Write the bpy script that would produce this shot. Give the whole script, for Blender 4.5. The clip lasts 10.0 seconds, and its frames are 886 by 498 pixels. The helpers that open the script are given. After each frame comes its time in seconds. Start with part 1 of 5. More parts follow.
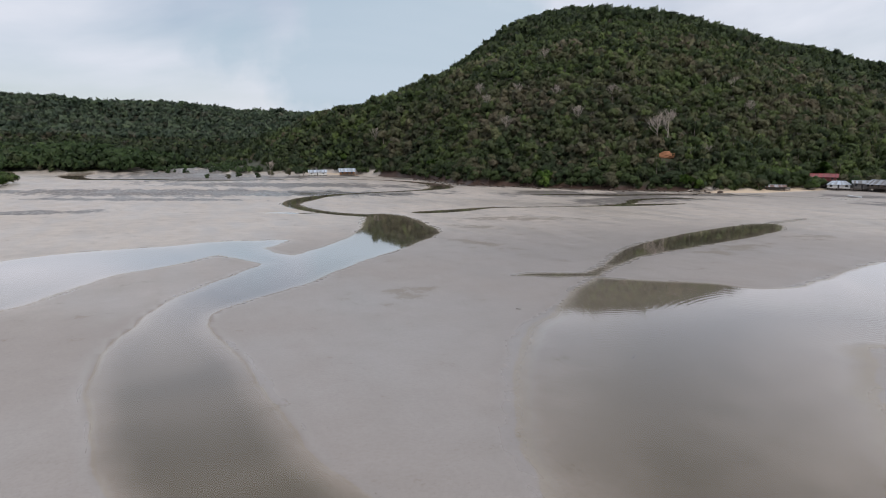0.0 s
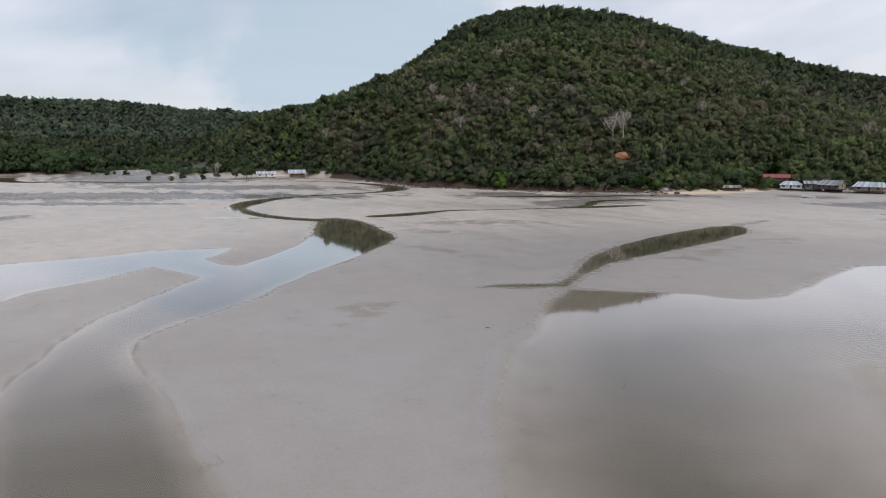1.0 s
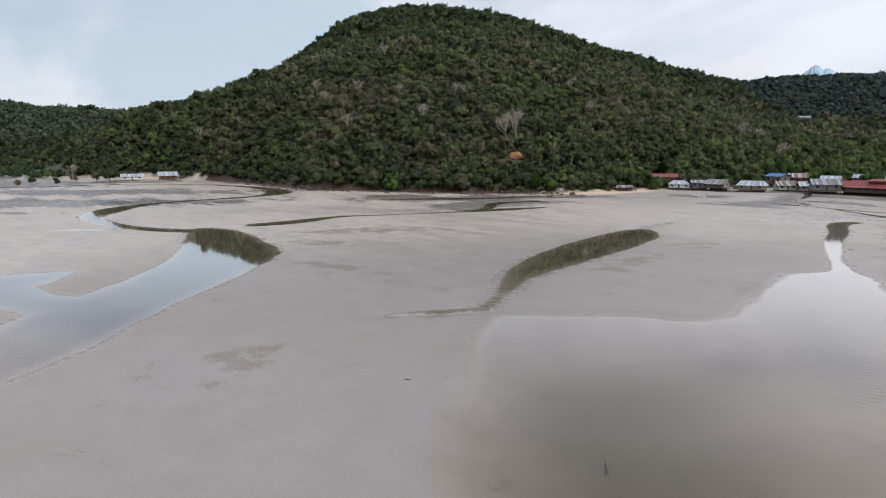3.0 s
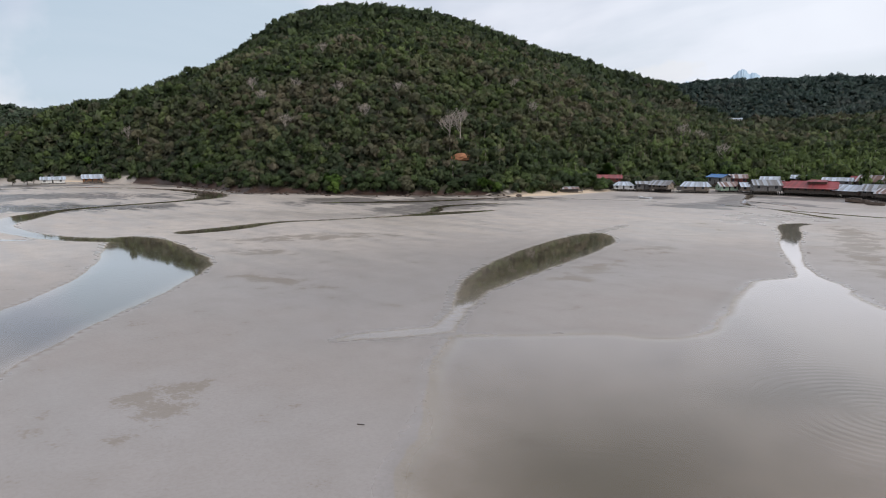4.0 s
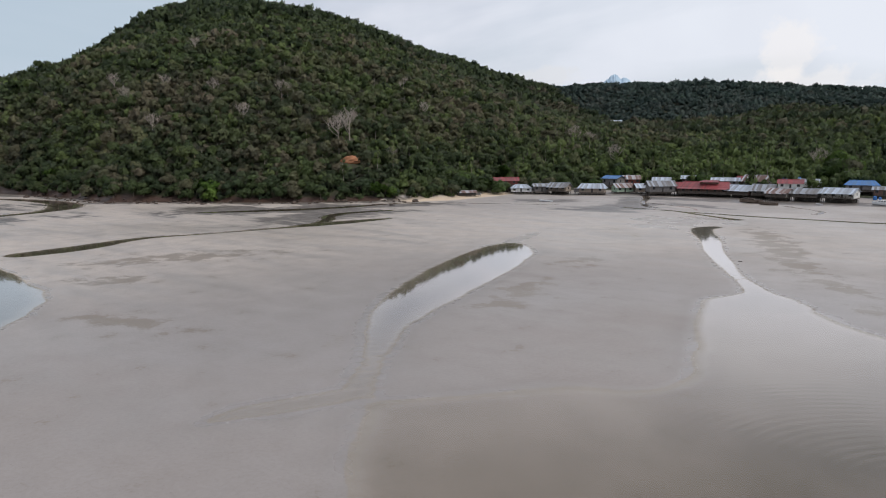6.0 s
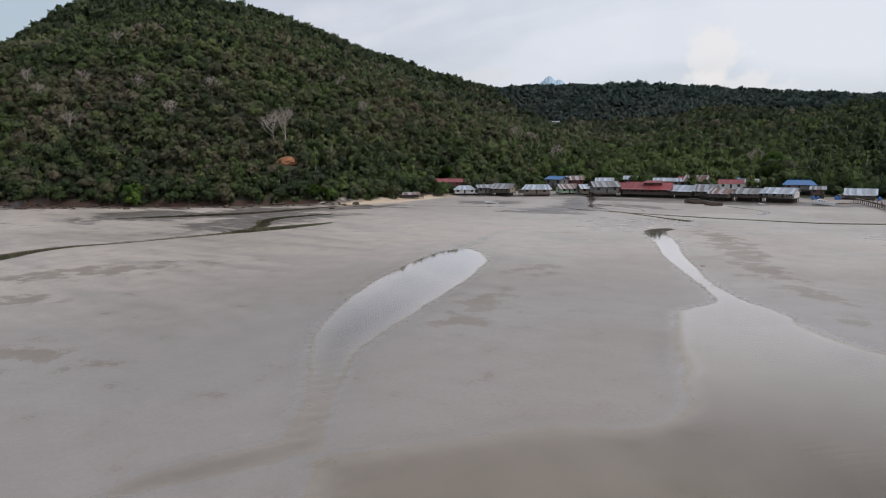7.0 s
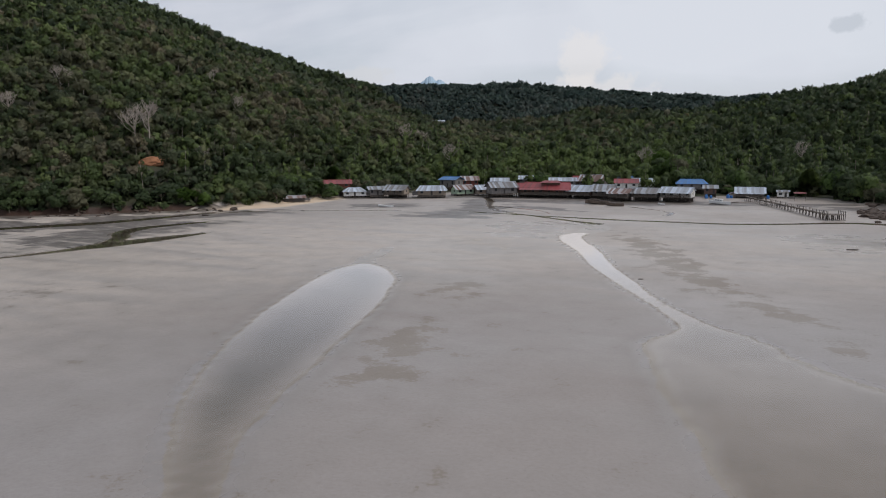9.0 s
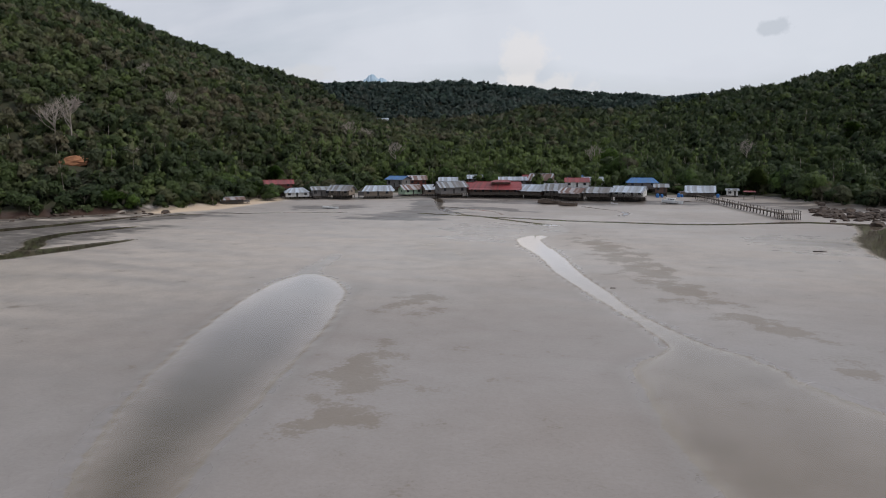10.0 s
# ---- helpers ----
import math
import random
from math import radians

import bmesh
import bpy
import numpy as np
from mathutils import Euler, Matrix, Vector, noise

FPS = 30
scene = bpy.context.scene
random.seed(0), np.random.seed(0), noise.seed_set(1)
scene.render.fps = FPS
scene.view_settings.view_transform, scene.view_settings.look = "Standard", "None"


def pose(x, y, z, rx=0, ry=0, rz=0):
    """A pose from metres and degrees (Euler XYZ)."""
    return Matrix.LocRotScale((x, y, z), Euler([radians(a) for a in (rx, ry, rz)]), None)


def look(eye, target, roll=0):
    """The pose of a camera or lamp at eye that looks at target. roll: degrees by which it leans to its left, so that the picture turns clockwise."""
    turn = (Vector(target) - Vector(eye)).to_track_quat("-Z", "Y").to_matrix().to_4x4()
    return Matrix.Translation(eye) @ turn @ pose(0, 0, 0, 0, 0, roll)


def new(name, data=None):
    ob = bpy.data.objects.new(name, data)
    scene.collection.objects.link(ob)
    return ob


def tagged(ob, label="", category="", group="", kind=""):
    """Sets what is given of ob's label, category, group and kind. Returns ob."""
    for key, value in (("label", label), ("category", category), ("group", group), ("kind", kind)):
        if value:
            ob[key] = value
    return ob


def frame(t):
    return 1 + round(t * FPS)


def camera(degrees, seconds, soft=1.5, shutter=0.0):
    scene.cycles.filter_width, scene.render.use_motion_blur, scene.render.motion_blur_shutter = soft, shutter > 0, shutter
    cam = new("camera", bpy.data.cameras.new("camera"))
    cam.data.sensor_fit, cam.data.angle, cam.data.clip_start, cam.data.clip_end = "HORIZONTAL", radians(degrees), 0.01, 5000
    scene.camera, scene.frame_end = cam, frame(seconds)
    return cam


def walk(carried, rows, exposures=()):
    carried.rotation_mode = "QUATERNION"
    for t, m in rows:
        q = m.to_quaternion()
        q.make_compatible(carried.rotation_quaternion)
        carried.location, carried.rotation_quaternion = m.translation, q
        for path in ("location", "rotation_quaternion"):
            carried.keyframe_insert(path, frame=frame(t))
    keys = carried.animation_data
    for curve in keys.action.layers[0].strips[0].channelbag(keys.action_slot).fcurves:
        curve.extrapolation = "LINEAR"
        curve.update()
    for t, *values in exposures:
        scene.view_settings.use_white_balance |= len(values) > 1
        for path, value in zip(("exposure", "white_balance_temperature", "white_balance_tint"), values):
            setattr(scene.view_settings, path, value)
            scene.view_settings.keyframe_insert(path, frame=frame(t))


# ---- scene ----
cam = camera(64.8, 10.0, soft=1.0)
PATH = [
    (0, (80.860, -57.814, 23.255), (78.679, -56.875, 22.904), -0.1),
    (0.5, (75.710, -56.189, 23.239), (73.561, -55.180, 22.889), -0.1),
    (1, (70.529, -54.457, 23.226), (68.417, -53.371, 22.877), -0.1),
    (1.5, (65.510, -52.697, 23.210), (63.439, -51.534, 22.861), -0.1),
    (2, (60.728, -50.909, 23.174), (58.710, -49.658, 22.825), -0.1),
    (2.5, (56.053, -48.779, 23.140), (54.088, -47.447, 22.790), -0.1),
    (4, (41.700, -40.999, 23.054), (39.920, -39.427, 22.708), -0.1),
    (4.5, (37.122, -38.158, 23.004), (35.402, -36.520, 22.660), -0.1),
    (5, (32.426, -34.938, 23.004), (30.775, -33.230, 22.662), -0.2),
    (5.5, (27.926, -31.412, 23.009), (26.345, -29.639, 22.668), -0.3),
    (7, (15.005, -20.050, 22.738), (13.670, -18.084, 22.400), -0.4),
    (7.5, (11.054, -15.925, 22.651), (9.803, -13.906, 22.313), -0.4),
    (8, (7.093, -11.674, 22.604), (5.935, -9.599, 22.266), -0.4),
    (8.5, (3.457, -7.348, 22.547), (2.381, -5.230, 22.206), -0.4),
    (9, (-0.036, -2.719, 22.511), (-1.025, -0.559, 22.169), -0.4),
    (9.5, (-3.241, 2.101, 22.456), (-4.145, 4.298, 22.111), -0.5),
    (10, (-6.418, 7.196, 22.459), (-7.229, 9.428, 22.111), -0.4),
]
walk(cam, [(t, look(eye, target, roll)) for t, eye, target, roll in PATH],
     exposures=[(0, 0.08), (2.5, 0.20), (4.5, 0.17), (7, -0.06), (10, -0.19)])

# ---- world and light ----
world = bpy.data.worlds.new("overcast_sky")
scene.world = world
world.use_nodes = True
wn, wl = world.node_tree.nodes, world.node_tree.links
wn.clear()


def wnode(kind, **settings):
    node = wn.new(kind)
    for key, value in settings.items():
        node.inputs[key.replace("_", " ")].default_value = value
    return node


sky = wn.new("ShaderNodeTexSky")
sky.sky_type, sky.sun_disc = "NISHITA", False
sky.sun_elevation, sky.sun_rotation = radians(52), radians(78)
sky_gain = wn.new("ShaderNodeVectorMath")
sky_gain.operation = "SCALE"
sky_gain.inputs["Scale"].default_value = 0.085
wl.new(sky.outputs["Color"], sky_gain.inputs[0])
coords = wn.new("ShaderNodeTexCoord")
stretch = wn.new("ShaderNodeMapping")
stretch.inputs["Scale"].default_value = (1.0, 1.0, 3.2)
wl.new(coords.outputs["Generated"], stretch.inputs["Vector"])
cloud_noise = wnode("ShaderNodeTexNoise", Scale=1.7, Detail=6.0, Roughness=0.48, Distortion=0.5)
wl.new(stretch.outputs["Vector"], cloud_noise.inputs["Vector"])
cloud_ramp = wn.new("ShaderNodeValToRGB")
cloud_ramp.color_ramp.elements[0].position, cloud_ramp.color_ramp.elements[1].position = 0.36, 0.62
cloud_ramp.color_ramp.elements[0].color = (0.26, 0.26, 0.26, 1)
cloud_ramp.color_ramp.elements[1].color = (0.97, 0.97, 0.97, 1)
wl.new(cloud_noise.outputs["Fac"], cloud_ramp.inputs["Fac"])
cloud_mix = wn.new("ShaderNodeMix")
cloud_mix.data_type = "RGBA"
cloud_mix.inputs["B"].default_value = (0.70, 0.73, 0.815, 1)
wl.new(cloud_ramp.outputs["Color"], cloud_mix.inputs["Factor"])
wl.new(sky_gain.outputs["Vector"], cloud_mix.inputs["A"])


def sky_maths(kind, a, b):
    node = wn.new("ShaderNodeMath")
    node.operation = kind
    for slot, v in zip(node.inputs, (a, b)):
        if isinstance(v, (int, float)):
            slot.default_value = v
        else:
            wl.new(v, slot)
    return node.outputs[0]


def cumulus(result, bearing, height, across, tall, colour, strength, shape=26.0):
    """A small heaped cloud that stands in the sky at a bearing (degrees left of north) and a height."""
    b, h = radians(bearing), radians(height)
    off = wn.new("ShaderNodeVectorMath")
    off.operation = "SUBTRACT"
    off.inputs[1].default_value = (-math.sin(b) * math.cos(h), math.cos(b) * math.cos(h), math.sin(h))
    wl.new(coords.outputs["Generated"], off.inputs[0])
    size = wn.new("ShaderNodeVectorMath")
    size.operation = "MULTIPLY"
    size.inputs[1].default_value = (1 / across, 1 / across, 1 / tall)
    wl.new(off.outputs["Vector"], size.inputs[0])
    span = wn.new("ShaderNodeVectorMath")
    span.operation = "LENGTH"
    wl.new(size.outputs["Vector"], span.inputs[0])
    puffs = wnode("ShaderNodeTexNoise", Scale=shape, Detail=5.0, Roughness=0.55)
    wl.new(coords.outputs["Generated"], puffs.inputs["Vector"])
    edge = sky_maths("ADD", span.outputs["Value"], sky_maths("MULTIPLY", sky_maths("SUBTRACT", puffs.outputs["Fac"], 0.5), 2.6))
    fade = wn.new("ShaderNodeMapRange")
    for key, v in (("From Min", 1.1), ("From Max", 0.65), ("To Min", 0.0), ("To Max", strength)):
        fade.inputs[key].default_value = v
    wl.new(edge, fade.inputs["Value"])
    mix = wn.new("ShaderNodeMix")
    mix.data_type = "RGBA"
    mix.inputs["B"].default_value = (*colour, 1)
    wl.new(fade.outputs["Result"], mix.inputs["Factor"])
    wl.new(result, mix.inputs["A"])
    return mix.outputs["Result"]


heaped = cumulus(cloud_mix.outputs["Result"], -2.0, 13.0, 0.62, 0.22, (0.86, 0.90, 0.97), 0.5, 1.6)
heaped = cumulus(heaped, 69.0, 8.5, 0.24, 0.11, (0.43, 0.54, 0.64), 0.72, 6.0)
heaped = cumulus(heaped, 13.3, 6.6, 0.030, 0.045, (0.92, 0.88, 0.86), 0.5)
heaped = cumulus(heaped, 12.0, 4.6, 0.075, 0.020, (0.92, 0.88, 0.86), 0.45)
heaped = cumulus(heaped, -4.6, 8.3, 0.020, 0.011, (0.50, 0.55, 0.62), 0.5, 40.0)
heaped = cumulus(heaped, 31.0, 5.6, 0.05, 0.016, (0.72, 0.73, 0.76), 0.6)
background = wn.new("ShaderNodeBackground")
background.inputs["Strength"].default_value = 1.0
wl.new(heaped, background.inputs["Color"])
world_out = wn.new("ShaderNodeOutputWorld")
wl.new(background.outputs["Background"], world_out.inputs["Surface"])

sun = new("sun", bpy.data.lights.new("sun", "SUN"))
sun.data.energy, sun.data.angle, sun.data.color = 1.7, radians(30), (1.0, 0.95, 0.89)
sun.matrix_world = look((0, 0, 730), (-560, -120, 0))


# ---- materials ----
def material(name, colour, rough=0.8, vary=0.25, scale=1.0, bump=0.0, metal=0.0, second=None, coords_kind="Object"):
    """A surface with a base colour, blotches at two scales and fine relief."""
    m = bpy.data.materials.new(name)
    m.use_nodes = True
    n, l = m.node_tree.nodes, m.node_tree.links
    b = n["Principled BSDF"]
    b.inputs["Roughness"].default_value, b.inputs["Metallic"].default_value = rough, metal
    tc = n.new("ShaderNodeTexCoord")
    coarse, fine = n.new("ShaderNodeTexNoise"), n.new("ShaderNodeTexNoise")
    coarse.inputs["Scale"].default_value, fine.inputs["Scale"].default_value = 0.6 * scale, 5.0 * scale
    coarse.inputs["Detail"].default_value, fine.inputs["Detail"].default_value = 5, 4
    add = n.new("ShaderNodeMath")
    add.operation = "MULTIPLY_ADD"
    add.inputs[1].default_value = 0.45
    for node in (coarse, fine):
        l.new(tc.outputs[coords_kind], node.inputs["Vector"])
    l.new(fine.outputs["Fac"], add.inputs[0])
    l.new(coarse.outputs["Fac"], add.inputs[2])
    ramp = n.new("ShaderNodeValToRGB")
    ramp.color_ramp.elements[0].position, ramp.color_ramp.elements[1].position = 0.5, 0.95
    low = second or tuple(c * (1 - vary) for c in colour)
    high = tuple(min(1, c * (1 + vary)) for c in colour)
    ramp.color_ramp.elements[0].color, ramp.color_ramp.elements[1].color = (*low, 1), (*high, 1)
    l.new(add.outputs[0], ramp.inputs["Fac"])
    l.new(ramp.outputs["Color"], b.inputs["Base Color"])
    if bump:
        bp = n.new("ShaderNodeBump")
        bp.inputs["Strength"].default_value, bp.inputs["Distance"].default_value = bump, 0.05 / scale
        l.new(fine.outputs["Fac"], bp.inputs["Height"])
        l.new(bp.outputs["Normal"], b.inputs["Normal"])
    return m


def sheet_roof(name, colour, other, rough=0.45, metal=0.0, share=0.6):
    """Corrugated sheets: each sheet weathered by its own amount between two colours."""
    m = material(name, colour, rough, 0.15, 1.0, 0.0, metal)
    n, l = m.node_tree.nodes, m.node_tree.links
    b = n["Principled BSDF"]
    source = b.inputs["Base Color"].links[0].from_socket
    geo = n.new("ShaderNodeNewGeometry")
    step = n.new("ShaderNodeValToRGB")
    step.color_ramp.elements[0].position, step.color_ramp.elements[1].position = share - 0.12, share + 0.25
    l.new(geo.outputs["Random Per Island"], step.inputs["Fac"])
    mix = n.new("ShaderNodeMix")
    mix.data_type = "RGBA"
    mix.inputs["B"].default_value = (*other, 1)
    l.new(step.outputs["Color"], mix.inputs["Factor"])
    l.new(source, mix.inputs["A"])
    l.new(mix.outputs["Result"], b.inputs["Base Color"])
    wave = n.new("ShaderNodeTexWave")
    wave.inputs["Scale"].default_value = 2.0
    tc = n.new("ShaderNodeTexCoord")
    l.new(tc.outputs["Object"], wave.inputs["Vector"])
    bp = n.new("ShaderNodeBump")
    bp.inputs["Strength"].default_value, bp.inputs["Distance"].default_value = 0.5, 0.03
    l.new(wave.outputs["Fac"], bp.inputs["Height"])
    l.new(bp.outputs["Normal"], b.inputs["Normal"])
    return m


def foliage(name, deep, light, brown, patch=0.011, gaps=1.9):
    """Leaves: every tree has its own tone, with broad patches of drier growth."""
    m = bpy.data.materials.new(name)
    m.use_nodes = True
    n, l = m.node_tree.nodes, m.node_tree.links
    b = n["Principled BSDF"]
    b.inputs["Roughness"].default_value = 0.62
    b.inputs["Specular IOR Level"].default_value = 0.3
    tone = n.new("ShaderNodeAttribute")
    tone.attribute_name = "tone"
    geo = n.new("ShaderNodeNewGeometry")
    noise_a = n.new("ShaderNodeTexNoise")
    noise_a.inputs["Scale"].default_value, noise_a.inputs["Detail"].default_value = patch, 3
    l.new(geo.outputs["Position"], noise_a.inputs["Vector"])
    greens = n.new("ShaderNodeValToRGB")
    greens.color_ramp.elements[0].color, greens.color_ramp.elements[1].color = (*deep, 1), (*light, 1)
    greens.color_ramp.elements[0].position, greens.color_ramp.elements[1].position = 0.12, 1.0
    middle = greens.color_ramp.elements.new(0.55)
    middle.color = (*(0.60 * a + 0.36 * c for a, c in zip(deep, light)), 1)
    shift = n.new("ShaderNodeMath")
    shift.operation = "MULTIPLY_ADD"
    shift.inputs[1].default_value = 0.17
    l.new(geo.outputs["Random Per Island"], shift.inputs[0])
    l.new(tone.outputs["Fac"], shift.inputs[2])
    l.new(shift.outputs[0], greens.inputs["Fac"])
    dry = n.new("ShaderNodeMapRange")
    dry.inputs["From Min"].default_value, dry.inputs["From Max"].default_value = 0.33, 0.56
    l.new(noise_a.outputs["Fac"], dry.inputs["Value"])
    pick = n.new("ShaderNodeMath")
    pick.operation = "MULTIPLY"
    dry_tone = n.new("ShaderNodeAttribute")
    dry_tone.attribute_name = "dryness"
    l.new(dry.outputs["Result"], pick.inputs[0])
    l.new(dry_tone.outputs["Fac"], pick.inputs[1])
    mix = n.new("ShaderNodeMix")
    mix.data_type = "RGBA"
    mix.inputs["B"].default_value = (*brown, 1)
    l.new(pick.outputs[0], mix.inputs["Factor"])
    l.new(greens.outputs["Color"], mix.inputs["A"])
    speck = n.new("ShaderNodeTexNoise")
    speck.inputs["Scale"].default_value, speck.inputs["Detail"].default_value, speck.inputs["Roughness"].default_value = 1.1, 5, 0.7
    l.new(geo.outputs["Position"], speck.inputs["Vector"])
    depth = n.new("ShaderNodeMapRange")
    for key, v in (("From Min", 0.30), ("From Max", 0.70), ("To Min", 0.78), ("To Max", 1.22)):
        depth.inputs[key].default_value = v
    l.new(speck.outputs["Fac"], depth.inputs["Value"])
    grain = n.new("ShaderNodeVectorMath")
    grain.operation = "SCALE"
    l.new(mix.outputs["Result"], grain.inputs[0])
    l.new(depth.outputs["Result"], grain.inputs["Scale"])
    l.new(grain.outputs["Vector"], b.inputs["Base Color"])
    lie, turned = n.new("ShaderNodeAttribute"), n.new("ShaderNodeVectorTransform")
    lie.attribute_name = "lie"
    turned.vector_type, turned.convert_from, turned.convert_to = "NORMAL", "OBJECT", "WORLD"
    l.new(lie.outputs["Vector"], turned.inputs["Vector"])
    l.new(turned.outputs["Vector"], b.inputs["Normal"])
    thin, both = n.new("ShaderNodeBsdfTranslucent"), n.new("ShaderNodeMixShader")
    both.inputs["Fac"].default_value = 0.22
    l.new(grain.outputs["Vector"], thin.inputs["Color"])
    l.new(b.outputs["BSDF"], both.inputs[1])
    l.new(thin.outputs["BSDF"], both.inputs[2])
    torn, edge, gap, leafy = (n.new("ShaderNode" + k) for k in ("TexNoise", "MapRange", "BsdfTransparent", "MixShader"))
    torn.inputs["Scale"].default_value, torn.inputs["Detail"].default_value, torn.inputs["Roughness"].default_value = gaps, 2, 0.6
    edge.inputs["From Min"].default_value, edge.inputs["From Max"].default_value = 0.43, 0.45
    l.new(geo.outputs["Position"], torn.inputs["Vector"])
    l.new(torn.outputs["Fac"], edge.inputs["Value"])
    l.new(edge.outputs["Result"], leafy.inputs["Fac"])
    l.new(gap.outputs["BSDF"], leafy.inputs[1])
    l.new(both.outputs["Shader"], leafy.inputs[2])
    l.new(leafy.outputs["Shader"], n["Material Output"].inputs["Surface"])
    return m


M_LEAF = foliage("forest_leaves", (0.028, 0.047, 0.018), (0.128, 0.178, 0.050), (0.178, 0.146, 0.098))
M_UPPER = foliage("upper_leaves", (0.024, 0.040, 0.017), (0.086, 0.122, 0.040), (0.115, 0.098, 0.066))
M_MANGROVE = foliage("mangrove_leaves", (0.036, 0.064, 0.022), (0.100, 0.156, 0.048), (0.09, 0.10, 0.05))
# Ridge and western leaves: the haze of distance is mixed into these colours.
M_HAZED_LEAF = foliage("hazed_ridge_leaves", (0.030, 0.052, 0.046), (0.066, 0.100, 0.080), (0.072, 0.084, 0.070))
M_HAZED_WEST_LEAF = foliage("hazed_western_leaves", (0.044, 0.068, 0.044), (0.112, 0.154, 0.080), (0.110, 0.112, 0.078))
M_BARK = material("bark", (0.20, 0.17, 0.13), 0.9, 0.35, 2.0, 0.4)
M_DEADWOOD = material("bare_grey_wood", (0.36, 0.31, 0.27), 0.9, 0.25, 2.0, 0.3)
M_ROCK = material("shore_rock", (0.082, 0.057, 0.043), 0.8, 0.45, 1.2, 0.7, second=(0.022, 0.016, 0.012))
M_POST = material("grey_timber", (0.075, 0.060, 0.050), 0.9, 0.35, 3.0, 0.3)
M_PLANK = material("weathered_plank", (0.135, 0.112, 0.092), 0.85, 0.3, 3.0, 0.3)
M_SOIL = material("orange_soil", (0.36, 0.165, 0.085), 0.95, 0.25, 0.8, 0.5)
M_GLASS = material("dark_window", (0.03, 0.035, 0.04), 0.12, 0.3, 2.0)
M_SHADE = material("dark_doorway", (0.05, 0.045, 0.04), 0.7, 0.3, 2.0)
M_WHITE = material("white_paint", (0.72, 0.72, 0.70), 0.6, 0.10, 1.2, second=(0.55, 0.53, 0.48))
M_GREYWALL = material("grey_board_wall", (0.19, 0.175, 0.165), 0.8, 0.25, 1.5)
M_BROWNWALL = material("brown_board_wall", (0.13, 0.078, 0.06), 0.8, 0.3, 1.5)
M_BEIGE = material("beige_wall", (0.29, 0.235, 0.185), 0.8, 0.2, 1.2)
M_GREEN = material("pale_green_wall", (0.38, 0.50, 0.36), 0.7, 0.15, 1.2)
M_REDWALL = material("red_brown_wall", (0.20, 0.06, 0.045), 0.8, 0.2, 1.2)
M_ORANGE = material("orange_wall", (0.55, 0.23, 0.08), 0.8, 0.15, 1.2)
M_BLUE = material("blue_plastic", (0.04, 0.16, 0.42), 0.4, 0.15, 2.0)
M_ZINC = sheet_roof("zinc_sheets", (0.33, 0.36, 0.40), (0.15, 0.14, 0.135), 0.5, share=0.55)
M_PALE = sheet_roof("pale_sheets", (0.46, 0.52, 0.60), (0.27, 0.29, 0.32), 0.5, share=0.6)
M_RUST = sheet_roof("rusty_sheets", (0.42, 0.43, 0.46), (0.16, 0.095, 0.075), 0.6, share=0.5)
M_RED = sheet_roof("red_sheets", (0.27, 0.055, 0.058), (0.17, 0.045, 0.045), share=0.6)
M_BLUEROOF = sheet_roof("blue_sheets", (0.055, 0.17, 0.40), (0.07, 0.16, 0.31), share=0.6)
M_HULL = material("old_hull", (0.13, 0.10, 0.08), 0.85, 0.4, 2.0, 0.4)
M_BOAT = material("white_boat", (0.75, 0.76, 0.76), 0.4, 0.08, 1.5)


